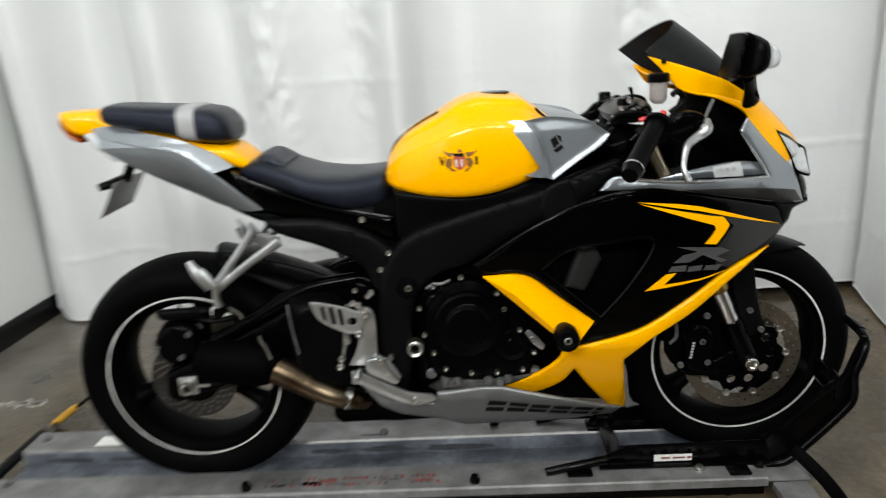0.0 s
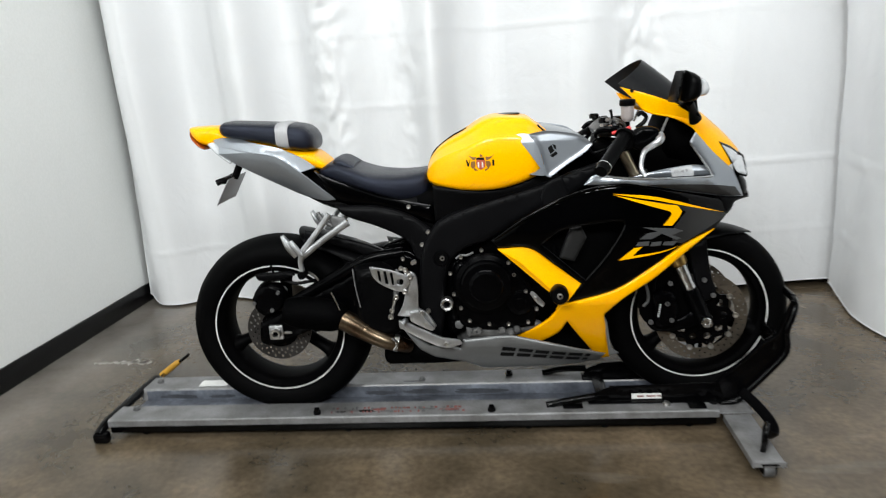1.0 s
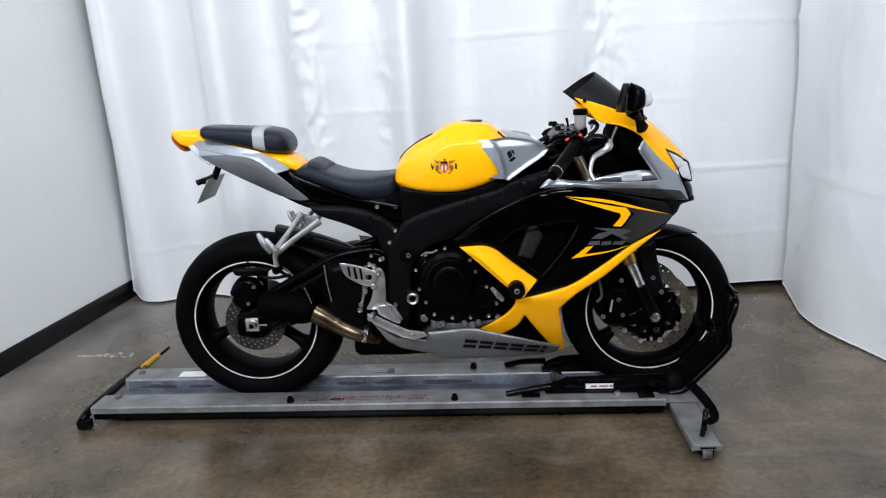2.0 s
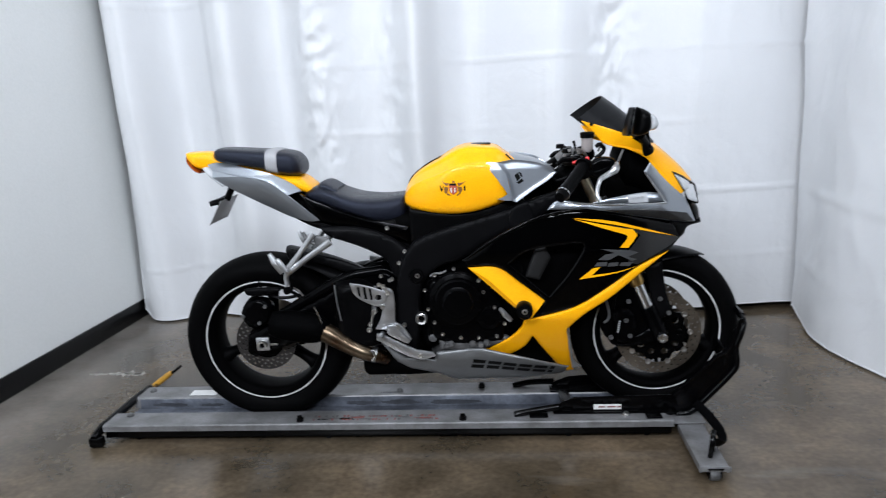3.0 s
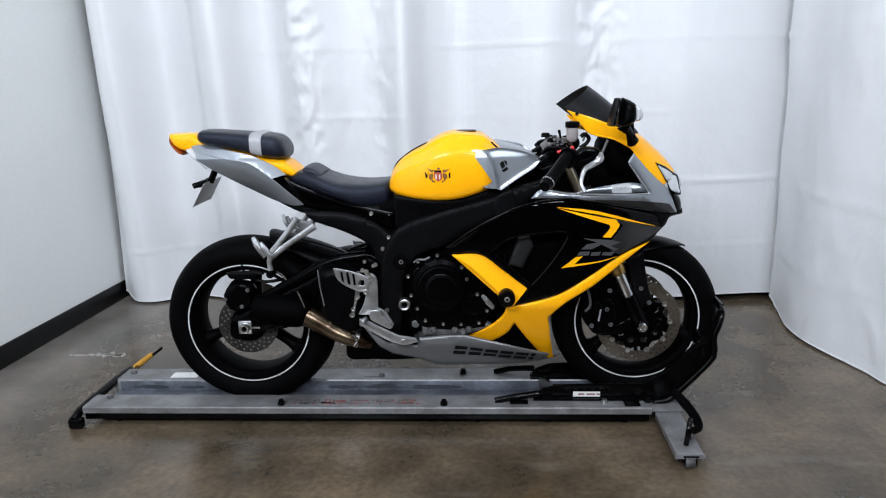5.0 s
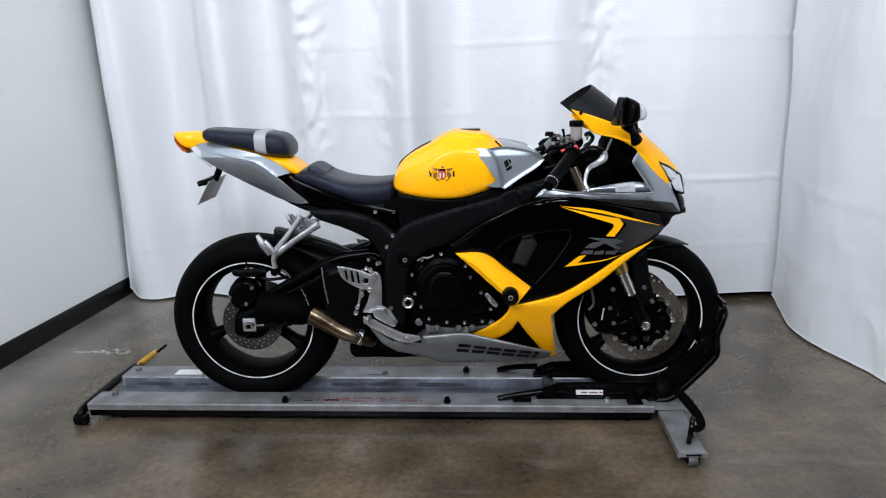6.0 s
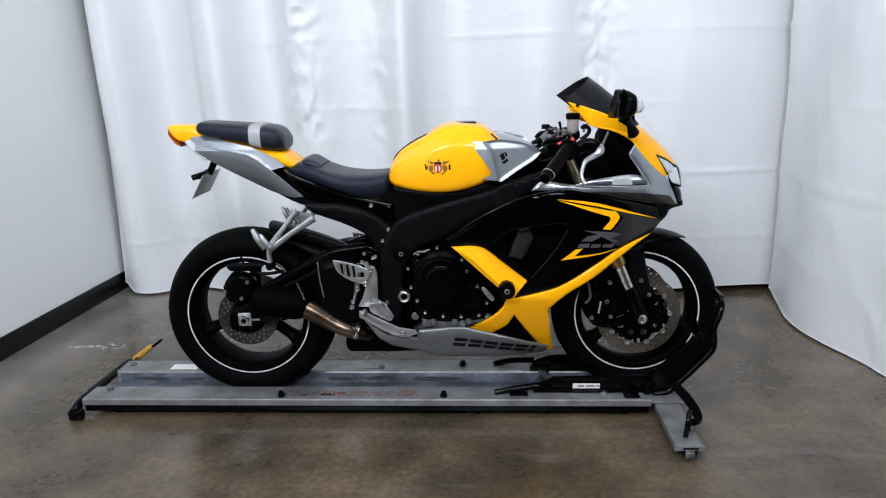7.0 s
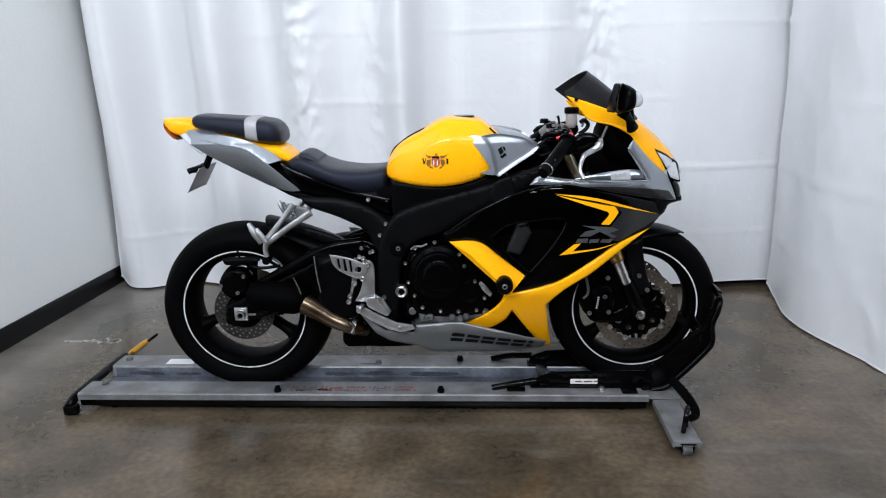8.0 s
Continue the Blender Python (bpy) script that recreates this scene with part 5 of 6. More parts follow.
# maker's lettering as plain slanted bars, two to a block
for k in range(6):
    x0, z0 = 0.752 + 0.0535 * k, 0.288 - 0.0058 * k
    w = 0.016 if k == 5 else 0.044
    for top, low in ((0.0, 0.014), (0.022, 0.036)):
        bar = [(x0 - 0.3 * top, z0 - top, 1), (x0 + w - 0.3 * top, z0 - top - 0.10 * w, 1), (x0 + w - 0.3 * low, z0 - low - 0.10 * w, 1), (x0 - 0.3 * low, z0 - low, 1)]
        both("mark", shell(bar, belly_face, 0.001, 0, 0.01, grid=0.02, steps=1), INK, bike, "black bar mark")
both("inner_pan", shell([(0.80, 0.30, 1), (0.90, 0.31), (0.955, 0.37, 1), (1.06, 0.40, 1), (1.085, 0.30), (1.09, 0.235, 1), (0.95, 0.25), (0.82, 0.26, 1)], lambda x, z: 0.105, 0.006, 0.004, 0.01), DARK, bike, "dark inner lower fairing")
both("pan_fin", shell([(1.072, 0.396, 1), (1.084, 0.368), (1.1, 0.276), (1.128, 0.248, 1), (1.096, 0.24, 1), (1.082, 0.324)], lambda x, z: fairing(x, z) - 0.03, 0.004, 0.002, 0.01), SILVER, bike)
part("under_pan", loft([(0.38, 0.22, 0.29, 0.08), (0.42, 0.205, 0.32, 0.12), (0.52, 0.205, 0.30, 0.14), (0.70, 0.215, 0.27, 0.13), (0.95, 0.225, 0.28, 0.12)], 20, 24, 3.0), DARK, bike, "black under-engine chamber")
puck = (0.928, -0.27, 0.496)
both("frame_slider", lathe([(0.013, -0.30), (0.015, -0.302), (0.024, -0.302), (0.027, -0.297), (0.0275, -0.26), (0.022, -0.24), (0.013, -0.235)], (puck[0], 0, puck[2]), 28), SATIN, bike, "black crash slider")
both("slider_bolt", bolt(puck[0], -0.296, puck[2], 0.0095, 0.006), BOLTM, bike)

# -- frame and engine
both("frame_spar", puff([(1.062, 0.872, 1), (1.086, 0.850, 1), (1.02, 0.800), (0.960, 0.768), (0.839, 0.716), (0.729, 0.650), (0.645, 0.622), (0.596, 0.575), (0.580, 0.517), (0.570, 0.400), (0.545, 0.296, 1), (0.492, 0.316, 1), (0.486, 0.42), (0.492, 0.518), (0.509, 0.626), (0.544, 0.691), (0.590, 0.728), (0.713, 0.769), (0.904, 0.820), (0.99, 0.850)], -0.150, 0.024, 0.012, grid=0.012, steps=6), SATINGREY, bike, "satin black aluminium frame spar")
both("knee_cover", shell([(0.554, 0.824, 1), (0.696, 0.804), (0.816, 0.816), (0.896, 0.848, 1), (0.945, 0.840), (0.955, 0.80, 1), (0.904, 0.79), (0.76, 0.75), (0.606, 0.710), (0.556, 0.712, 1)], lambda x, z: 0.148, 0.02, 0.004, 0.010), SATIN, bike, "satin black cover below the tank")
both("spar_pad", shell([(0.900, 0.816, 1), (0.924, 0.830), (0.953, 0.838, 1), (0.964, 0.812), (0.973, 0.784, 1), (0.966, 0.768, 1), (0.935, 0.756), (0.903, 0.740, 1), (0.887, 0.773)], lambda x, z: 0.179, 0.006, 0.003, 0.008), SATINGREY, bike, "black grip pad on the frame")
both("head_wedge", shell([(0.957, 0.836, 1), (1.02, 0.860), (1.067, 0.874, 1), (1.078, 0.858, 1), (1.043, 0.828), (0.978, 0.782, 1), (0.968, 0.812)], lambda x, z: 0.172, 0.012, 0.003, 0.008), SATIN, bike, "black cover at the steering head")
part("crankcase", puff([(0.562, 0.608, 1), (0.68, 0.616), (0.78, 0.6), (0.828, 0.522), (0.888, 0.45), (0.91, 0.366), (0.85, 0.332), (0.64, 0.312), (0.62, 0.296), (0.552, 0.34)], 0, 0.150, 0.05), BLACKMETAL, bike, "black engine crankcase")
part("cylinder_block", loft([(0.80, 0.46, 0.64, 0.14), (0.86, 0.44, 0.70, 0.155), (0.93, 0.45, 0.66, 0.155), (0.97, 0.47, 0.60, 0.14)], 12, 20, 4), BLACKMETAL, bike, "black cylinder block")
part("sump", loft([(0.60, 0.28, 0.36, 0.09), (0.66, 0.27, 0.375, 0.13), (0.84, 0.28, 0.375, 0.13), (0.90, 0.30, 0.37, 0.10)], 12, 20, 4), CASTING, bike, "raw cast oil sump")
part("sump_flange", puff([(0.634, 0.37, 1), (0.732, 0.358), (0.848, 0.372), (0.88, 0.358), (0.81, 0.33), (0.78, 0.324, 1), (0.636, 0.324, 1)], -0.155, 0.016, 0.008, grid=0.012), CASTING, bike, "raw cast engine flange")
(cx, cz), (dx, dz) = [p[:2] for p in [(0.708, 0.506), (0.812, 0.44)]]
part("clutch_cover", lathe([(0.02, -0.214), (0.045, -0.214), (0.05, -0.211), (0.055, -0.205), (0.074, -0.203), (0.080, -0.199), (0.084, -0.190), (0.098, -0.185), (0.103, -0.178), (0.104, -0.13)], (cx, 0, cz), 48), BLACKMETAL, bike, "black round clutch cover", 25)
part("starter_cover", lathe([(0.01, -0.196), (0.018, -0.196), (0.022, -0.191), (0.036, -0.189), (0.042, -0.184), (0.048, -0.172), (0.05, -0.13)], (dx, 0, dz), 40), BLACKMETAL, bike, "black round starter cover", 25)
part("cover_bridge", puff([(0.794, 0.58, 1), (0.852, 0.496), (0.872, 0.436), (0.86, 0.354, 1), (0.752, 0.344), (0.644, 0.356), (0.608, 0.398), (0.6, 0.52), (0.632, 0.588)], -0.150, 0.03, 0.015), BLACKMETAL, bike)
for x, y, z in [(0.632, -0.185, 0.6), (0.698, -0.185, 0.62), (0.596, -0.185, 0.548), (0.604, -0.185, 0.48), (0.624, -0.185, 0.432), (0.65, -0.185, 0.388), (0.712, -0.185, 0.374), (0.774, -0.185, 0.372), (0.836, -0.185, 0.376), (0.864, -0.185, 0.42), (0.862, -0.185, 0.454), (0.832, -0.185, 0.48), (0.796, -0.185, 0.536), (0.78, -0.185, 0.576)]:
    part("bolt", bolt(x, y + 0.006, z, 0.0065, 0.010), BOLTM, bike)
for x, y, z in [(0.574, -0.178, 0.6), (0.518, -0.178, 0.426), (0.528, -0.178, 0.378), (0.488, -0.178, 0.42), (0.498, -0.178, 0.38), (0.574, -0.178, 0.312), (0.864, -0.178, 0.604)]:
    part("bolt", bolt(x, y, z, 0.0085, 0.010), BOLTM, bike)
part("bolt_boss", lathe([(0.010, -0.184), (0.022, -0.184), (0.025, -0.179), (0.026, -0.16)], (0.57, 0, 0.598), 24), SATIN, bike)
px, pz = 0.58, 0.45
both("swingarm_pivot", lathe([(0.0105, -0.180), (0.0115, -0.199), (0.017, -0.203), (0.0205, -0.199), (0.0205, -0.17), (0.0105, -0.17)], (px, 0, pz), 24, close=True), BOLTM, bike, "hollow steel pivot bolt", 25)
both("pivot_bore", lathe([(0.004, -0.186), (0.0104, -0.186), (0.0104, -0.17)], (px, 0, pz), 16), DARK, bike)
part("engine_bracket", plate([(0.844, 0.47, 1), (0.856, 0.476), (0.892, 0.436, 1), (0.884, 0.424), (0.864, 0.44, 1)], -0.182, 0.005), CAST, bike)
part("engine_hose", tube([(0.616, -0.175, 0.594), (0.632, -0.175, 0.604), (0.652, -0.175, 0.604), (0.672, -0.175, 0.612)], 0.004, 8), CASTING, bike)
part("crank_plug", bolt(0.614, -0.165, 0.37, 0.014, 0.006), CASTING, bike)
for x, y, z in [(0.676, -0.165, 0.352), (0.752, -0.165, 0.35), (0.78, -0.165, 0.344), (0.8, -0.165, 0.352), (0.664, -0.165, 0.348)]:
    part("casting_lug", lathe([(0.004, -0.02), (0.009, -0.02), (0.012, -0.012), (0.013, 0.01)], (x, y - 0.002, z), 10), CASTING, bike)

# -- foot controls
slots = [[(0.368, 0.576, 1), (0.376, 0.576, 1), (0.38, 0.536, 1), (0.372, 0.544, 1)], [(0.388, 0.574, 1), (0.396, 0.574, 1), (0.402, 0.53, 1), (0.392, 0.532, 1)], [(0.408, 0.57, 1), (0.416, 0.568, 1), (0.42, 0.526, 1), (0.412, 0.528, 1)], [(0.432, 0.544), (0.448, 0.544), (0.446, 0.528), (0.428, 0.53)]]
both("heel_guard", plate([(0.344, 0.59, 1), (0.38, 0.584), (0.424, 0.572), (0.464, 0.556, 1), (0.468, 0.532), (0.45, 0.504, 1), (0.422, 0.508), (0.376, 0.532), (0.354, 0.556)], -0.213, 0.004, slots, 0.001), CAST, bike, "slotted silver heel guard")
both("footrest_bracket", plate([(0.452, 0.566, 1), (0.48, 0.562), (0.492, 0.532), (0.49, 0.444, 1), (0.518, 0.424), (0.544, 0.38, 1), (0.512, 0.374), (0.472, 0.412), (0.42, 0.42, 1), (0.44, 0.458), (0.452, 0.508)], -0.204, 0.012, (), 0.003), CAST, bike, "cast aluminium footrest bracket")
both("brake_pedal", plate([(0.464, 0.436, 1), (0.49, 0.44, 1), (0.508, 0.416), (0.54, 0.38, 1), (0.528, 0.372), (0.5, 0.386), (0.464, 0.408)], -0.220, 0.010, (), 0.0025), CAST, bike, "cast aluminium brake pedal")
both("pedal_arm", plate([(0.424, 0.408, 1), (0.452, 0.4), (0.492, 0.378), (0.558, 0.344, 1), (0.616, 0.334, 1), (0.624, 0.32, 1), (0.58, 0.308), (0.552, 0.314, 1), (0.532, 0.32), (0.47, 0.354), (0.428, 0.384)], -0.212, 0.010, (), 0.0025), CAST, bike, "cast aluminium pedal arm")
both("footpeg", tube([(0.444, -0.20, 0.402), (0.439, -0.255, 0.404)], [0.010, 0.009], 12), CAST, bike, "knurled footpeg")
for x, y, z in [(0.472, -0.215, 0.552), (0.452, -0.215, 0.504), (0.5, -0.215, 0.43), (0.512, -0.215, 0.392), (0.572, -0.215, 0.324)]:
    both("bolt", bolt(x, y + 0.002, z, 0.0085, 0.008), BOLTM, bike)

# master cylinder and its linkage beside the heel guard
part("master_cylinder", tube([(0.430, -0.196, 0.572), (0.424, -0.196, 0.520), (0.420, -0.196, 0.492)], [0.007, 0.010, 0.009], 12, smooth=False), CASTING, bike, "grey brake master cylinder")
part("push_rod", tube([(0.420, -0.196, 0.492), (0.410, -0.196, 0.456), (0.402, -0.196, 0.424)], [0.0085, 0.0045, 0.0045], 10, smooth=False), BOLTM, bike, "bright push rod")
for x, z, r in ((0.422, 0.486, 0.0095), (0.405, 0.441, 0.0085), (0.400, 0.421, 0.0095), (0.444, 0.580, 0.0075), (0.457, 0.574, 0.0085), (0.466, 0.564, 0.0065)):
    part("linkage_joint", bolt(x, -0.207, z, r, 0.008), BOLTM, bike)
for x, z in ((0.451, 0.607), (0.480, 0.592), (0.516, 0.427), (0.525, 0.379), (0.486, 0.425)):
    part("bolt", bolt(x, -0.196, z, 0.0065, 0.007), BOLTM, bike)
# passenger footrest
both("passenger_bracket", join(tube([(0.222, -0.16, 0.754), (0.178, -0.17, 0.698), (0.128, -0.18, 0.636)], [0.010, 0.009, 0.012], 10), tube([(0.28, -0.16, 0.726), (0.204, -0.17, 0.678), (0.13, -0.18, 0.628)], [0.013, 0.010, 0.012], 10), tube([(0.128, -0.18, 0.632), (0.12, -0.18, 0.608), (0.122, -0.18, 0.578)], [0.013, 0.009, 0.010], 10)), CAST, bike, "cast aluminium passenger footrest bracket")
both("passenger_peg", tube([(0.076, -0.2, 0.7), (0.092, -0.2, 0.668), (0.116, -0.2, 0.632)], [0.007, 0.013, 0.011], 10), CAST, bike, "folded passenger peg")
both("passenger_peg", tube([(0.104, -0.215, 0.684), (0.116, -0.215, 0.664), (0.132, -0.215, 0.64)], [0.007, 0.010, 0.009], 10), CAST, bike)
both("hanger", tube([(0.184, -0.15, 0.76), (0.196, -0.15, 0.736), (0.224, -0.15, 0.716)], [0.006, 0.008, 0.007], 8), CASTING, bike)
both("hanger", puff([(0.216, 0.752, 1), (0.272, 0.736), (0.276, 0.72), (0.24, 0.7), (0.224, 0.716)], -0.15, 0.006, 0.008), CASTING, bike)

# -- rear end
both("swingarm", puff([(-0.06, 0.384, 1), (0.03, 0.426), (0.198, 0.508), (0.364, 0.59), (0.462, 0.604), (0.536, 0.522, 1), (0.532, 0.376), (0.428, 0.336), (0.308, 0.368), (0.188, 0.372), (0.084, 0.34), (-0.04, 0.3, 1), (-0.066, 0.32)], -0.105, 0.022, 0.015), BLACKMETAL, bike, "black swingarm")
part("swingarm_bridge", box(0.36, 0.50, -0.10, 0.10, 0.42, 0.53, 0.015), BLACKMETAL, bike)
part("swingarm_brace", tube([(0.064, -0.115, 0.456), (0.2, -0.115, 0.528), (0.324, -0.115, 0.588), (0.444, -0.115, 0.608)], [0.016, 0.020, 0.020, 0.018], 10), BLACKMETAL, bike)
both("axle_block", box(-0.026, 0.022, -0.139, -0.128, 0.330, 0.380, 0.004), CAST, bike, "silver axle adjuster block")
both("axle_nut", lathe([(0.0095, -0.146), (0.010, -0.157), (0.016, -0.158), (0.0175, -0.154), (0.0175, -0.1395)], (0, 0, 0.355), 18), BOLTM, bike)
both("axle_bore", lathe([(0.004, -0.148), (0.0094, -0.148), (0.0094, -0.14)], (0, 0, 0.355), 14), DARK, bike)
part("adjuster", tube([(0.02, -0.133, 0.352), (0.05, -0.133, 0.352)], 0.004, 6), BOLTM, bike)
part("rear_caliper", puff([(-0.076, 0.472, 1), (-0.052, 0.508), (0, 0.52), (0.038, 0.49), (0.024, 0.438), (-0.028, 0.408), (-0.064, 0.428)], -0.10, 0.032, 0.012, grid=0.012), BLACKMETAL, bike, "black rear brake caliper")
for x, y, z in [(-0.064, -0.138, 0.46), (0.02, -0.138, 0.494), (-0.006, -0.138, 0.434)]:
    part("bolt", bolt(x, y + 0.004, z, 0.007, 0.008), CASTING, bike)
part("brake_hose", tube([(-0.06, -0.12, 0.488), (-0.028, -0.12, 0.524), (0.022, -0.12, 0.536), (0.08, -0.12, 0.52), (0.16, -0.12, 0.53)], 0.006, 8), SATIN, bike)
part("hugger", canopy([(0.082, 0.68), (0.184, 0.652), (0.304, 0.61), (0.424, 0.542)], [(0.12, 0.636), (0.2, 0.608), (0.316, 0.55), (0.432, 0.492)], [0.085, 0.09, 0.09, 0.085]), SATIN, bike, "black rear hugger")
part("hugger_arm", puff([(0.124, 0.694, 1), (0.21, 0.672), (0.344, 0.63), (0.44, 0.574, 1), (0.432, 0.552), (0.342, 0.59), (0.228, 0.636), (0.126, 0.662)], -0.10, 0.010, 0.008), SATINGREY, bike)
part("hugger_flap", puff([(-0.044, 0.564, 1), (-0.02, 0.568), (0.076, 0.568), (0.088, 0.556, 1), (0.036, 0.544), (-0.028, 0.542)], -0.15, 0.012, 0.006, grid=0.012), SATIN, bike, "black rubber peg pad")
part("flap_stem", tube([(0.012, -0.15, 0.592), (0.016, -0.15, 0.576), (0.018, -0.15, 0.56)], 0.004, 6), SATIN, bike)
part("mount_eye", lathe([(0.006, -0.19), (0.013, -0.19), (0.014, -0.186), (0.014, -0.15)], (0.12, 0, 0.564), 14), SATIN, bike)
part("cable", tube([(0.128, -0.15, 0.568), (0.152, -0.15, 0.552), (0.164, -0.15, 0.534)], 0.003, 6), BOLTM, bike)
both("exhaust_chamber", puff([(0.282, 0.576, 1), (0.368, 0.584), (0.428, 0.534), (0.442, 0.432), (0.418, 0.348), (0.338, 0.344), (0.28, 0.382)], -0.13, 0.055, 0.03), SATIN, bike, "black canister")
part("muffler", tube([(0.048, -0.17, 0.444), (0.088, -0.17, 0.436), (0.164, -0.17, 0.426), (0.212, -0.17, 0.416), (0.244, -0.17, 0.404)], [0.040, 0.052, 0.054, 0.050, 0.034], 24), DARK, bike, "short black muffler", 50)
part("muffler_ring", tube([(0.216, -0.215, 0.512), (0.228, -0.215, 0.484), (0.238, -0.215, 0.452)], 0.003, 6), BRIGHT, bike)
part("muffler_seam", tube([(0.288, -0.195, 0.58), (0.292, -0.195, 0.52), (0.302, -0.195, 0.452)], 0.0025, 6), CASTING, bike)
part("exhaust_pipe", tube([(0.212, -0.175, 0.42), (0.26, -0.175, 0.392), (0.32, -0.175, 0.352), (0.376, -0.175, 0.324), (0.412, -0.16, 0.308), (0.438, -0.13, 0.288)], [0.036, 0.034, 0.029, 0.026, 0.025, 0.025], 20), PIPE, bike, "heat-tinted bronze exhaust pipe", 50)
part("pipe_band", tube([(0.3, -0.175, 0.367), (0.306, -0.175, 0.363)], 0.0315, 20), PIPE, bike)
clamp = part("pipe_clamp", tube([(0.396, -0.165, 0.316), (0.412, -0.165, 0.312)], 0.0285, 20), BOLTM, bike, "steel pipe clamp")
part("clamp_bolt", tube([(0.396, -0.2, 0.344), (0.412, -0.2, 0.326), (0.4, -0.2, 0.304)], 0.0045, 8), BRIGHT, clamp)
both("rear_pan", puff([(0.358, 0.308, 1), (0.432, 0.324), (0.502, 0.268, 1), (0.496, 0.25), (0.628, 0.236), (0.638, 0.218, 1), (0.528, 0.216), (0.37, 0.216, 1), (0.352, 0.24)], -0.10, 0.025, 0.015), DARK, bike, "black exhaust shield")
part("side_tab", plate([(0.344, 0.372, 1), (0.376, 0.376, 1), (0.376, 0.352, 1), (0.348, 0.358, 1)], -0.15, 0.004), CASTING, bike)
for k in range(34):
    t = k / 33
    cx2, cz2 = 0.02 + 0.50 * t, 0.258 + 0.145 * t
    part("chain_link", box(cx2 - 0.0085, cx2 + 0.0085, 0.083, 0.096, cz2 - 0.006, cz2 + 0.006, 0.003, 1), BLACKMETAL, bike)

# -- front end
f_top, f_low = [(1.32, -0.105, 0.544), (1.41, -0.105, 0.334)]
fx, fz = f_low[0], f_low[2]
ax = Vector((f_top[0] - fx, 0, f_top[2] - fz))


def along(k, y=-0.105, dx=0.0):
    return (fx + ax.x * k + dx, y, fz + ax.z * k)


both("fork_tube", tube([along(0.42), along(1.0)], 0.0215, 20, smooth=False), BRIGHT, bike, "polished fork tube")
both("fork_collar", tube([along(0.90), along(0.93), along(1.05), along(1.08)], [0.025, 0.028, 0.028, 0.026], 20, smooth=False), GOLD, bike, "gold fork collar")
both("fork_leg", tube([along(1.08), along(1.5), along(2.35)], [0.027, 0.027, 0.026], 20, smooth=False), GUNMETAL, bike, "dark fork leg")
both("fork_lower", tube([along(0.52), along(0.46), along(0.2), along(0.0), along(-0.1)], [0.025, 0.028, 0.028, 0.030, 0.024], 16, smooth=False), BLACKMETAL, bike, "black fork lower")
both("axle_cap", lathe([(0.007, -0.142), (0.009, -0.145), (0.015, -0.146), (0.0175, -0.142), (0.0175, -0.12)], (fx, 0, fz), 18), BRIGHT, bike, "bright front axle cap", 25)
part("front_axle", lathe([(0.012, -0.12), (0.012, 0.12)], (fx, 0, fz), 16), BRIGHT, bike)
both("front_caliper", puff([(1.244, 0.43, 1), (1.267, 0.450, 1), (1.303, 0.440), (1.322, 0.400), (1.318, 0.35), (1.300, 0.324), (1.256, 0.318), (1.246, 0.36)], -0.108, 0.034, 0.010, grid=0.014), BLACKMETAL, bike, "black radial brake caliper")
# added dark plate that stands in for the black mass around the caliper
both("caliper_dark_plate", puff([(1.205, 0.360, 1), (1.200, 0.45), (1.238, 0.520), (1.33, 0.540), (1.380, 0.45), (1.362, 0.350), (1.30, 0.312), (1.232, 0.322)], -0.0935, 0.006, 0.006, grid=0.02), DARK, bike, "dark stand-in plate added behind the caliper")
for k in range(6):
    kz = 0.362 + 0.0075 * k
    both("caliper_mark", shell([(1.2525 + 0.0012 * k, kz, 1), (1.2585 + 0.0012 * k, kz, 1), (1.2592 + 0.0012 * k, kz + 0.0045, 1), (1.2532 + 0.0012 * k, kz + 0.0045, 1)], lambda x, z: 0.1435, 0.001, 0, 0.01, steps=1), FADED, bike)
both("caliper_bracket", puff([(1.228, 0.324, 1), (1.3, 0.328), (1.386, 0.374, 1), (1.412, 0.342), (1.388, 0.316), (1.31, 0.296), (1.25, 0.302)], -0.104, 0.012, 0.008, grid=0.014), BLACKMETAL, bike)
for x, y, z in [(1.292, -0.142, 0.472), (1.284, -0.142, 0.404), (1.298, -0.142, 0.348), (1.232, -0.142, 0.344), (1.434, -0.142, 0.42), (1.424, -0.142, 0.332), (1.404, -0.142, 0.472)]:
    both("bolt", bolt(x, y + 0.004 if x < 1.4 else -0.118, z, 0.008, 0.008), CASTING, bike)
both("wheel_sensor", tube([(1.206, -0.1, 0.508), (1.228, -0.1, 0.446), (1.232, -0.1, 0.404), (1.216, -0.1, 0.384)], 0.005, 8), CASTING, bike)
both("brake_line", tube([(1.26, -0.12, 0.512), (1.248, -0.12, 0.476), (1.244, -0.12, 0.44)], 0.005, 8), SATIN, bike)
both("fork_guard", puff([(1.35, 0.584, 1), (1.412, 0.606, 1), (1.42, 0.544), (1.434, 0.472), (1.45, 0.43, 1), (1.426, 0.4), (1.398, 0.402), (1.38, 0.464)], -0.098, 0.016, 0.01, grid=0.018), SATINGREY, bike, "black fender side and fork guard")
part("front_fender", canopy([(1.356, 0.612), (1.42, 0.624), (1.49, 0.624), (1.54, 0.61), (1.584, 0.592)], [(1.348, 0.568), (1.404, 0.59), (1.472, 0.604), (1.52, 0.608), (1.562, 0.606)], [0.07, 0.075, 0.072, 0.06, 0.02]), SATIN, bike, "black front fender")

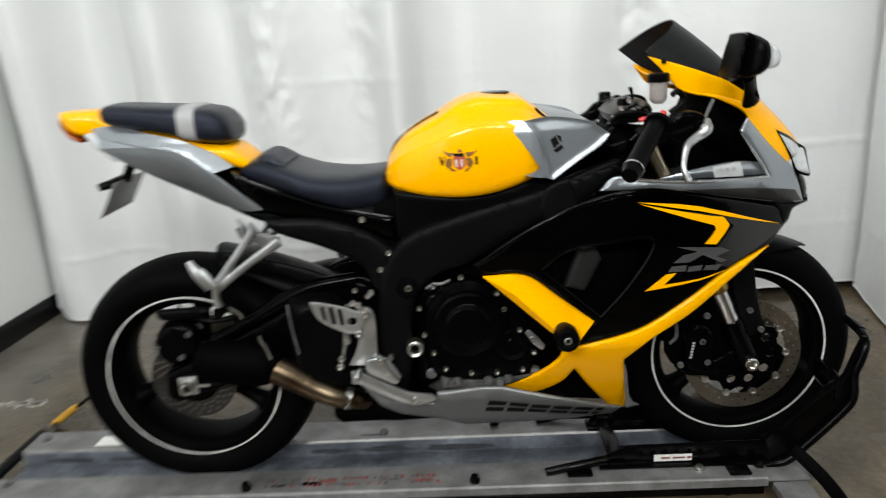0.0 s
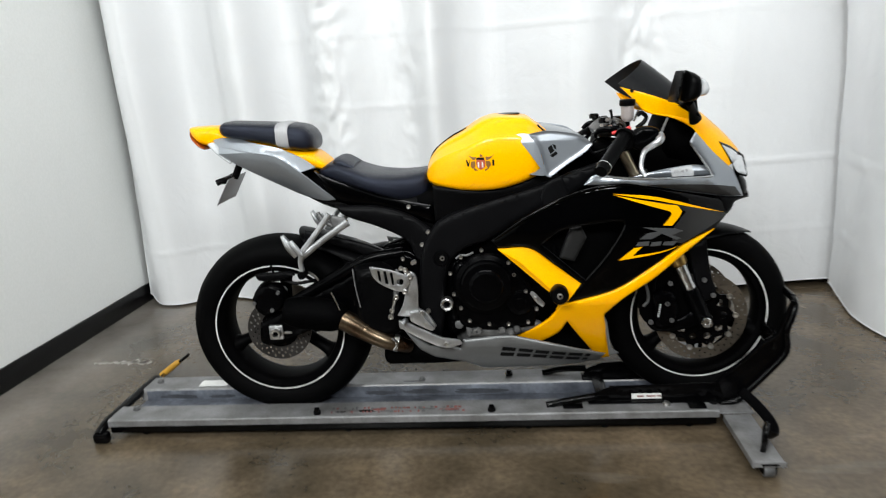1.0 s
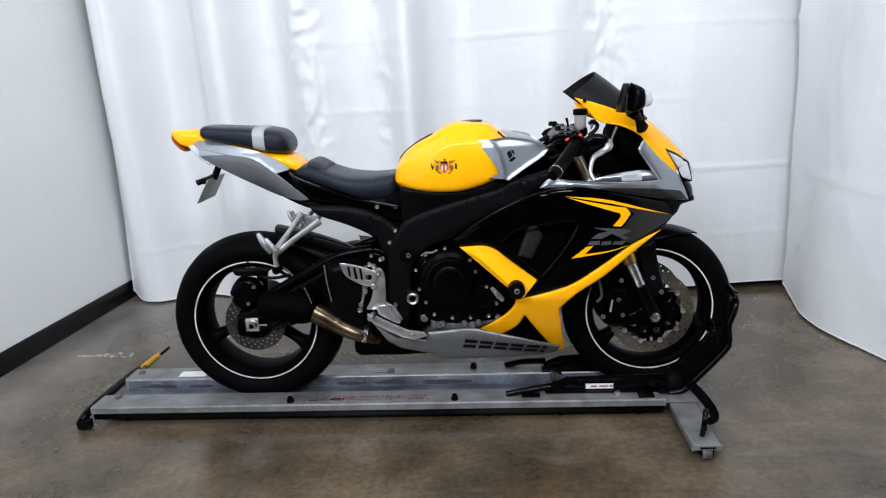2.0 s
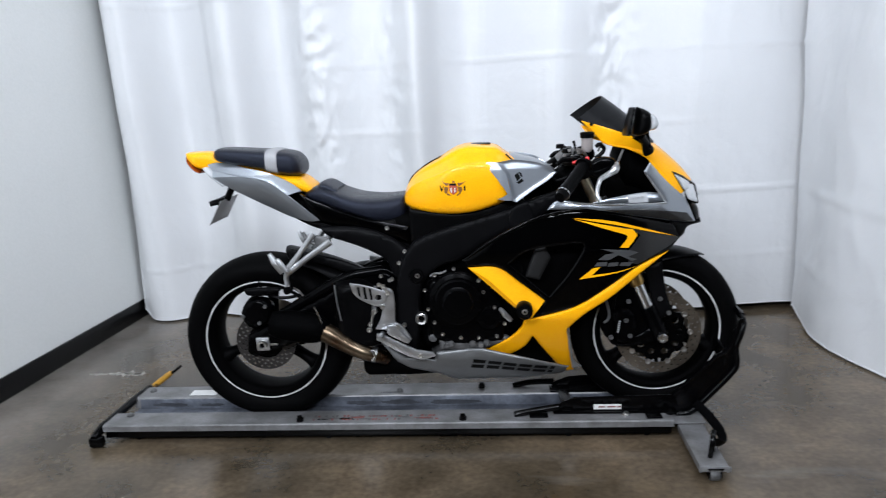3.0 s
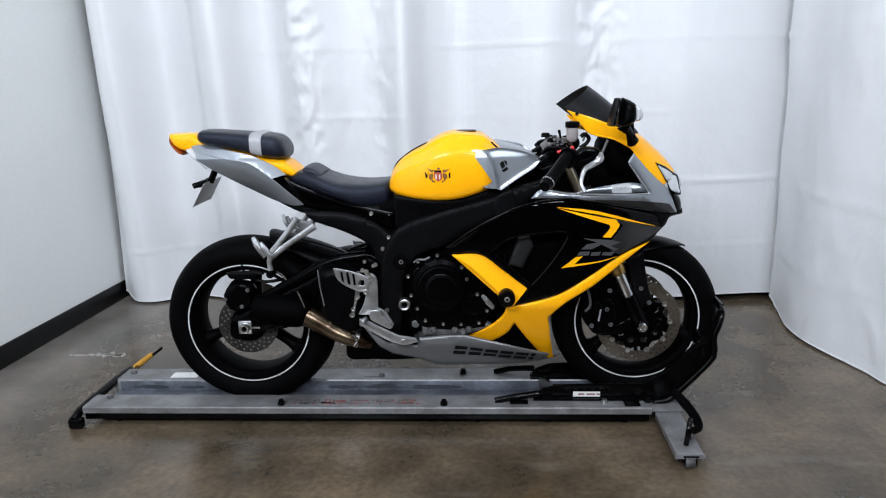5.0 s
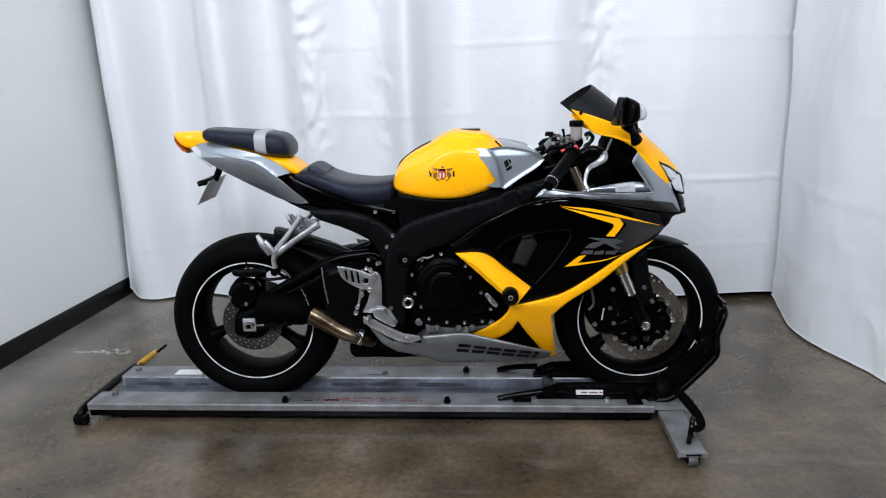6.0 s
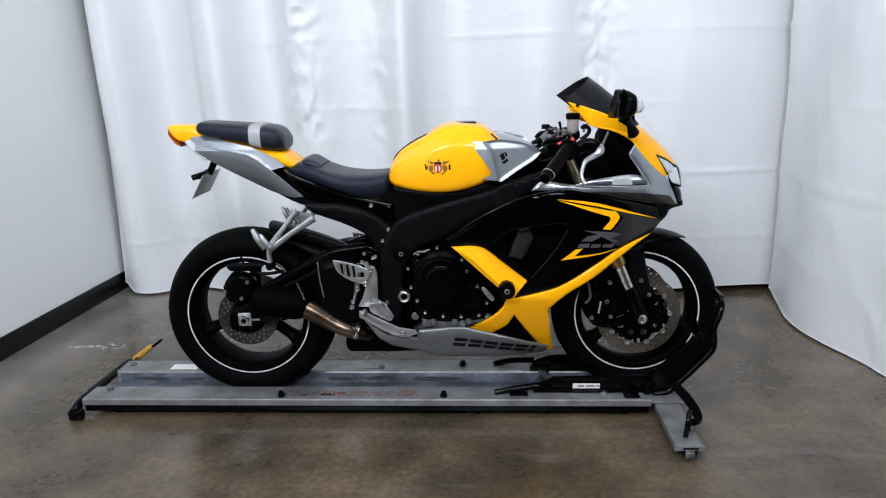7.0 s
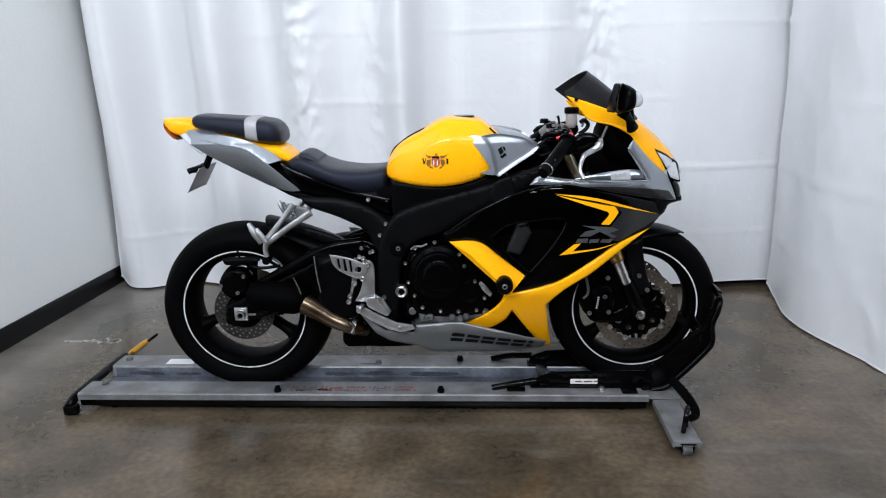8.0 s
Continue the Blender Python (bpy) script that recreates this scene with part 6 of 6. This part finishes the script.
# -- cockpit
g0, g1, g2 = [(1.048, -0.36, 0.884)], [(1.084, -0.3, 0.912)], [(1.13, -0.24, 0.956)]
both("grip", tube([g0[0], g1[0], g2[0]], [0.0195, 0.0200, 0.0205], 18, smooth=False), SATIN, bike, "black rubber grip")
both("bar_end", tube([Vector(g0[0]) - 0.020 * (Vector(g1[0]) - Vector(g0[0])).normalized(), g0[0]], [0.0165, 0.0190], 18, smooth=False), SATIN, bike)
both("bar_end_ring", tube([Vector(g0[0]) + 0.002 * (Vector(g1[0]) - Vector(g0[0])).normalized(), Vector(g0[0]) + 0.007 * (Vector(g1[0]) - Vector(g0[0])).normalized()], 0.0218, 18, smooth=False), BRIGHT, bike, "bright bar end ring")
both("switch_housing", puff([(1.108, 0.932, 1), (1.12, 0.972), (1.148, 0.976), (1.164, 0.952), (1.154, 0.922), (1.128, 0.91)], -0.22, 0.028, 0.012, grid=0.014), SATIN, bike, "black switch housing")
part("kill_switch", puff([(1.124, 0.974, 1), (1.14, 0.986), (1.146, 0.976), (1.132, 0.964)], -0.245, 0.010, 0.004, grid=0.01), REDLENS, bike, "red kill switch")
part("cable_guide", tube([(1.096, -0.22, 0.964), (1.118, -0.22, 0.968), (1.132, -0.22, 0.964)], 0.005, 8), REDLENS, bike)
both("grip_flange", tube([Vector(g2[0]) - 0.004 * (Vector(g2[0]) - Vector(g1[0])).normalized(), Vector(g2[0]) + 0.004 * (Vector(g2[0]) - Vector(g1[0])).normalized()], 0.029, 20, smooth=False), SATIN, bike)
both("handlebar", tube([g2[0], (1.10, -0.16, 0.905), (1.12, -0.12, 0.90)], 0.013, 12), BLACKMETAL, bike)
both("lever_perch", puff([(1.146, 0.960, 1), (1.170, 0.978), (1.204, 0.980), (1.230, 0.968), (1.234, 0.940), (1.208, 0.918), (1.176, 0.910), (1.150, 0.926)], -0.225, 0.020, 0.010, grid=0.012), BLACKMETAL, bike, "black lever perch")
both("brake_lever", tube([(1.23, -0.25, 0.96), (1.224, -0.27, 0.944), (1.2, -0.28, 0.93), (1.172, -0.31, 0.92), (1.16, -0.33, 0.904), (1.154, -0.345, 0.878), (1.164, -0.35, 0.854)], [0.007, 0.0110, 0.0095, 0.0080, 0.0065, 0.0058, 0.0075], 12), CAST, bike, "polished brake lever")
both("lever_pivot", bolt(1.22, -0.265, 0.946, 0.010, 0.008), BOLTM, bike)
both("mirror_stay", tube([(1.244, -0.2, 0.96), (1.252, -0.2, 0.98), (1.26, -0.2, 0.998)], 0.004, 8), CASTING, bike)
cup = (1.15, -0.17, 0.994)
part("fluid_reservoir", lathe([(0.010, -0.012), (0.016, -0.006), (0.0185, 0.0), (0.019, 0.03), (0.0195, 0.035)], (cup[0], cup[1], cup[2] + 0.010), 24, "z"), RESERVOIR, bike, "translucent brake fluid reservoir")
part("reservoir_cap", lathe([(0.0225, 0.0), (0.0235, 0.003), (0.0235, 0.016), (0.020, 0.019)], (cup[0], cup[1], cup[2] + 0.044), 24, "z"), SATIN, bike)
part("reservoir_hose", tube([(1.174, -0.18, 0.972), (1.196, -0.18, 0.988), (1.202, -0.18, 1.004), (1.188, -0.18, 1.016), (1.176, -0.18, 1.008)], 0.0065, 8), SATIN, bike)
part("top_yoke", puff([(1.064, 0.964, 1), (1.096, 0.988), (1.144, 0.992), (1.168, 0.976), (1.164, 0.942), (1.116, 0.936), (1.08, 0.94)], 0, 0.105, 0.02, grid=0.02), YOKE, bike, "brownish grey top yoke")
both("yoke_bolt", lathe([(0.006, 0.0), (0.016, 0.0), (0.016, 0.012), (0.012, 0.016), (0.006, 0.016)], (1.092, -0.1, 0.986), 10, "z"), BLACKSTEEL, bike)
both("fork_cap", lathe([(0.024, -0.02), (0.025, 0.0), (0.020, 0.006), (0.011, 0.007), (0.009, 0.013), (0.004, 0.014)], (1.124, -0.105, 0.978), 16, "z"), BLACKSTEEL, bike)
part("ignition_barrel", lathe([(0.016, -0.02), (0.018, 0.0), (0.012, 0.006), (0.006, 0.007)], (1.108, 0, 0.976), 16, "z"), BLACKSTEEL, bike)
part("key", tube([(1.13, -0.03, 0.986), (1.128, -0.03, 1.004), (1.124, -0.03, 1.02)], [0.003, 0.004, 0.005], 8), SATIN, bike)
for k, pts in enumerate(([(1.136, -0.12, 0.92), (1.144, -0.12, 0.886), (1.164, -0.12, 0.864), (1.176, -0.12, 0.856)], [(1.158, -0.1, 0.906), (1.178, -0.1, 0.864), (1.184, -0.1, 0.832)], [(1.06, -0.14, 0.942), (1.04, -0.14, 0.924), (1.052, -0.14, 0.9), (1.088, -0.14, 0.908)], [(1.232, -0.1, 0.916), (1.216, -0.1, 0.864), (1.216, -0.1, 0.824)])):
    part("cable", tube(pts, 0.005, 8), CAST if k == 1 else SATIN, bike)
for x, y, z in [(1.064, -0.12, 0.962), (1.082, -0.12, 0.98), (1.098, -0.12, 0.996), (1.108, -0.12, 0.976), (1.128, -0.12, 0.988), (1.136, -0.12, 0.972), (1.148, -0.12, 0.96)]:
    part("clamp_screw", bolt(x, y, z, 0.0055, 0.007), BOLTM, bike)
both("yoke_clamp", tube([(1.056, -0.125, 0.952), (1.076, -0.125, 0.966), (1.104, -0.125, 0.968), (1.136, -0.125, 0.964), (1.154, -0.125, 0.952)], [0.006, 0.009, 0.010, 0.009, 0.006], 10), BLACKSTEEL, bike, "black handlebar clamp")
part("choke_knob", lathe([(0.004, 0.0), (0.007, 0.001), (0.007, 0.012), (0.004, 0.014)], (1.1, -0.08, 0.992), 10, "z"), CASTING, bike)
part("steering_stem", tube([(1.02, 0, 0.93), (1.10, 0, 0.72)], 0.035, 16), BLACKMETAL, bike)
# dark filler body, added to close the bright gaps between the forks
part("fork_filler", loft([(1.045, 0.80, 0.895, 0.05), (1.09, 0.79, 0.930, 0.085), (1.19, 0.78, 0.922, 0.09), (1.285, 0.78, 0.930, 0.09)], 16, 24, 3.0), DARK, bike, "dark filler added between the forks")
both("fork_tube_top", tube([(1.128, -0.118, 0.935), (1.160, -0.118, 0.868), (1.196, -0.118, 0.795)], 0.0165, 16, smooth=False), PALEGOLD, bike, "pale gold upper fork tube")

# mirrors with clear indicators
both("mirror_stem", tube([(1.34, -0.2, 0.988), (1.32, -0.24, 1.018), (1.3, -0.28, 1.044)], [0.020, 0.013, 0.012], 12, flat=0.7), SATIN, bike, "black mirror stem")
both("mirror_foot", puff([(1.282, 1.034, 1), (1.308, 1.050), (1.334, 1.052, 1), (1.338, 1.022), (1.346, 0.996, 1), (1.316, 1.012)], -0.226, 0.014, 0.010, grid=0.012), SATIN, bike, "black mirror foot")
both("mirror", puff([(1.268, 1.052, 1), (1.278, 1.126), (1.288, 1.130), (1.308, 1.121), (1.320, 1.110), (1.324, 1.086), (1.320, 1.064), (1.306, 1.051), (1.284, 1.046)], -0.30, 0.046, 0.024, grid=0.007), SATIN, bike, "black rear-view mirror housing")
both("mirror_rim", puff([(1.262, 1.132, 1), (1.271, 1.133, 1), (1.262, 1.085), (1.255, 1.047, 1), (1.241, 1.049, 1), (1.250, 1.090)], -0.30, 0.050, 0.007, grid=0.007), SATIN, bike, "black mirror glass rim")
both("indicator", puff([(1.310, 1.114, 1), (1.330, 1.106), (1.341, 1.084), (1.334, 1.064), (1.312, 1.060, 1)], -0.30, 0.045, 0.014, grid=0.008), CLEAR, bike, "clear indicator lens")
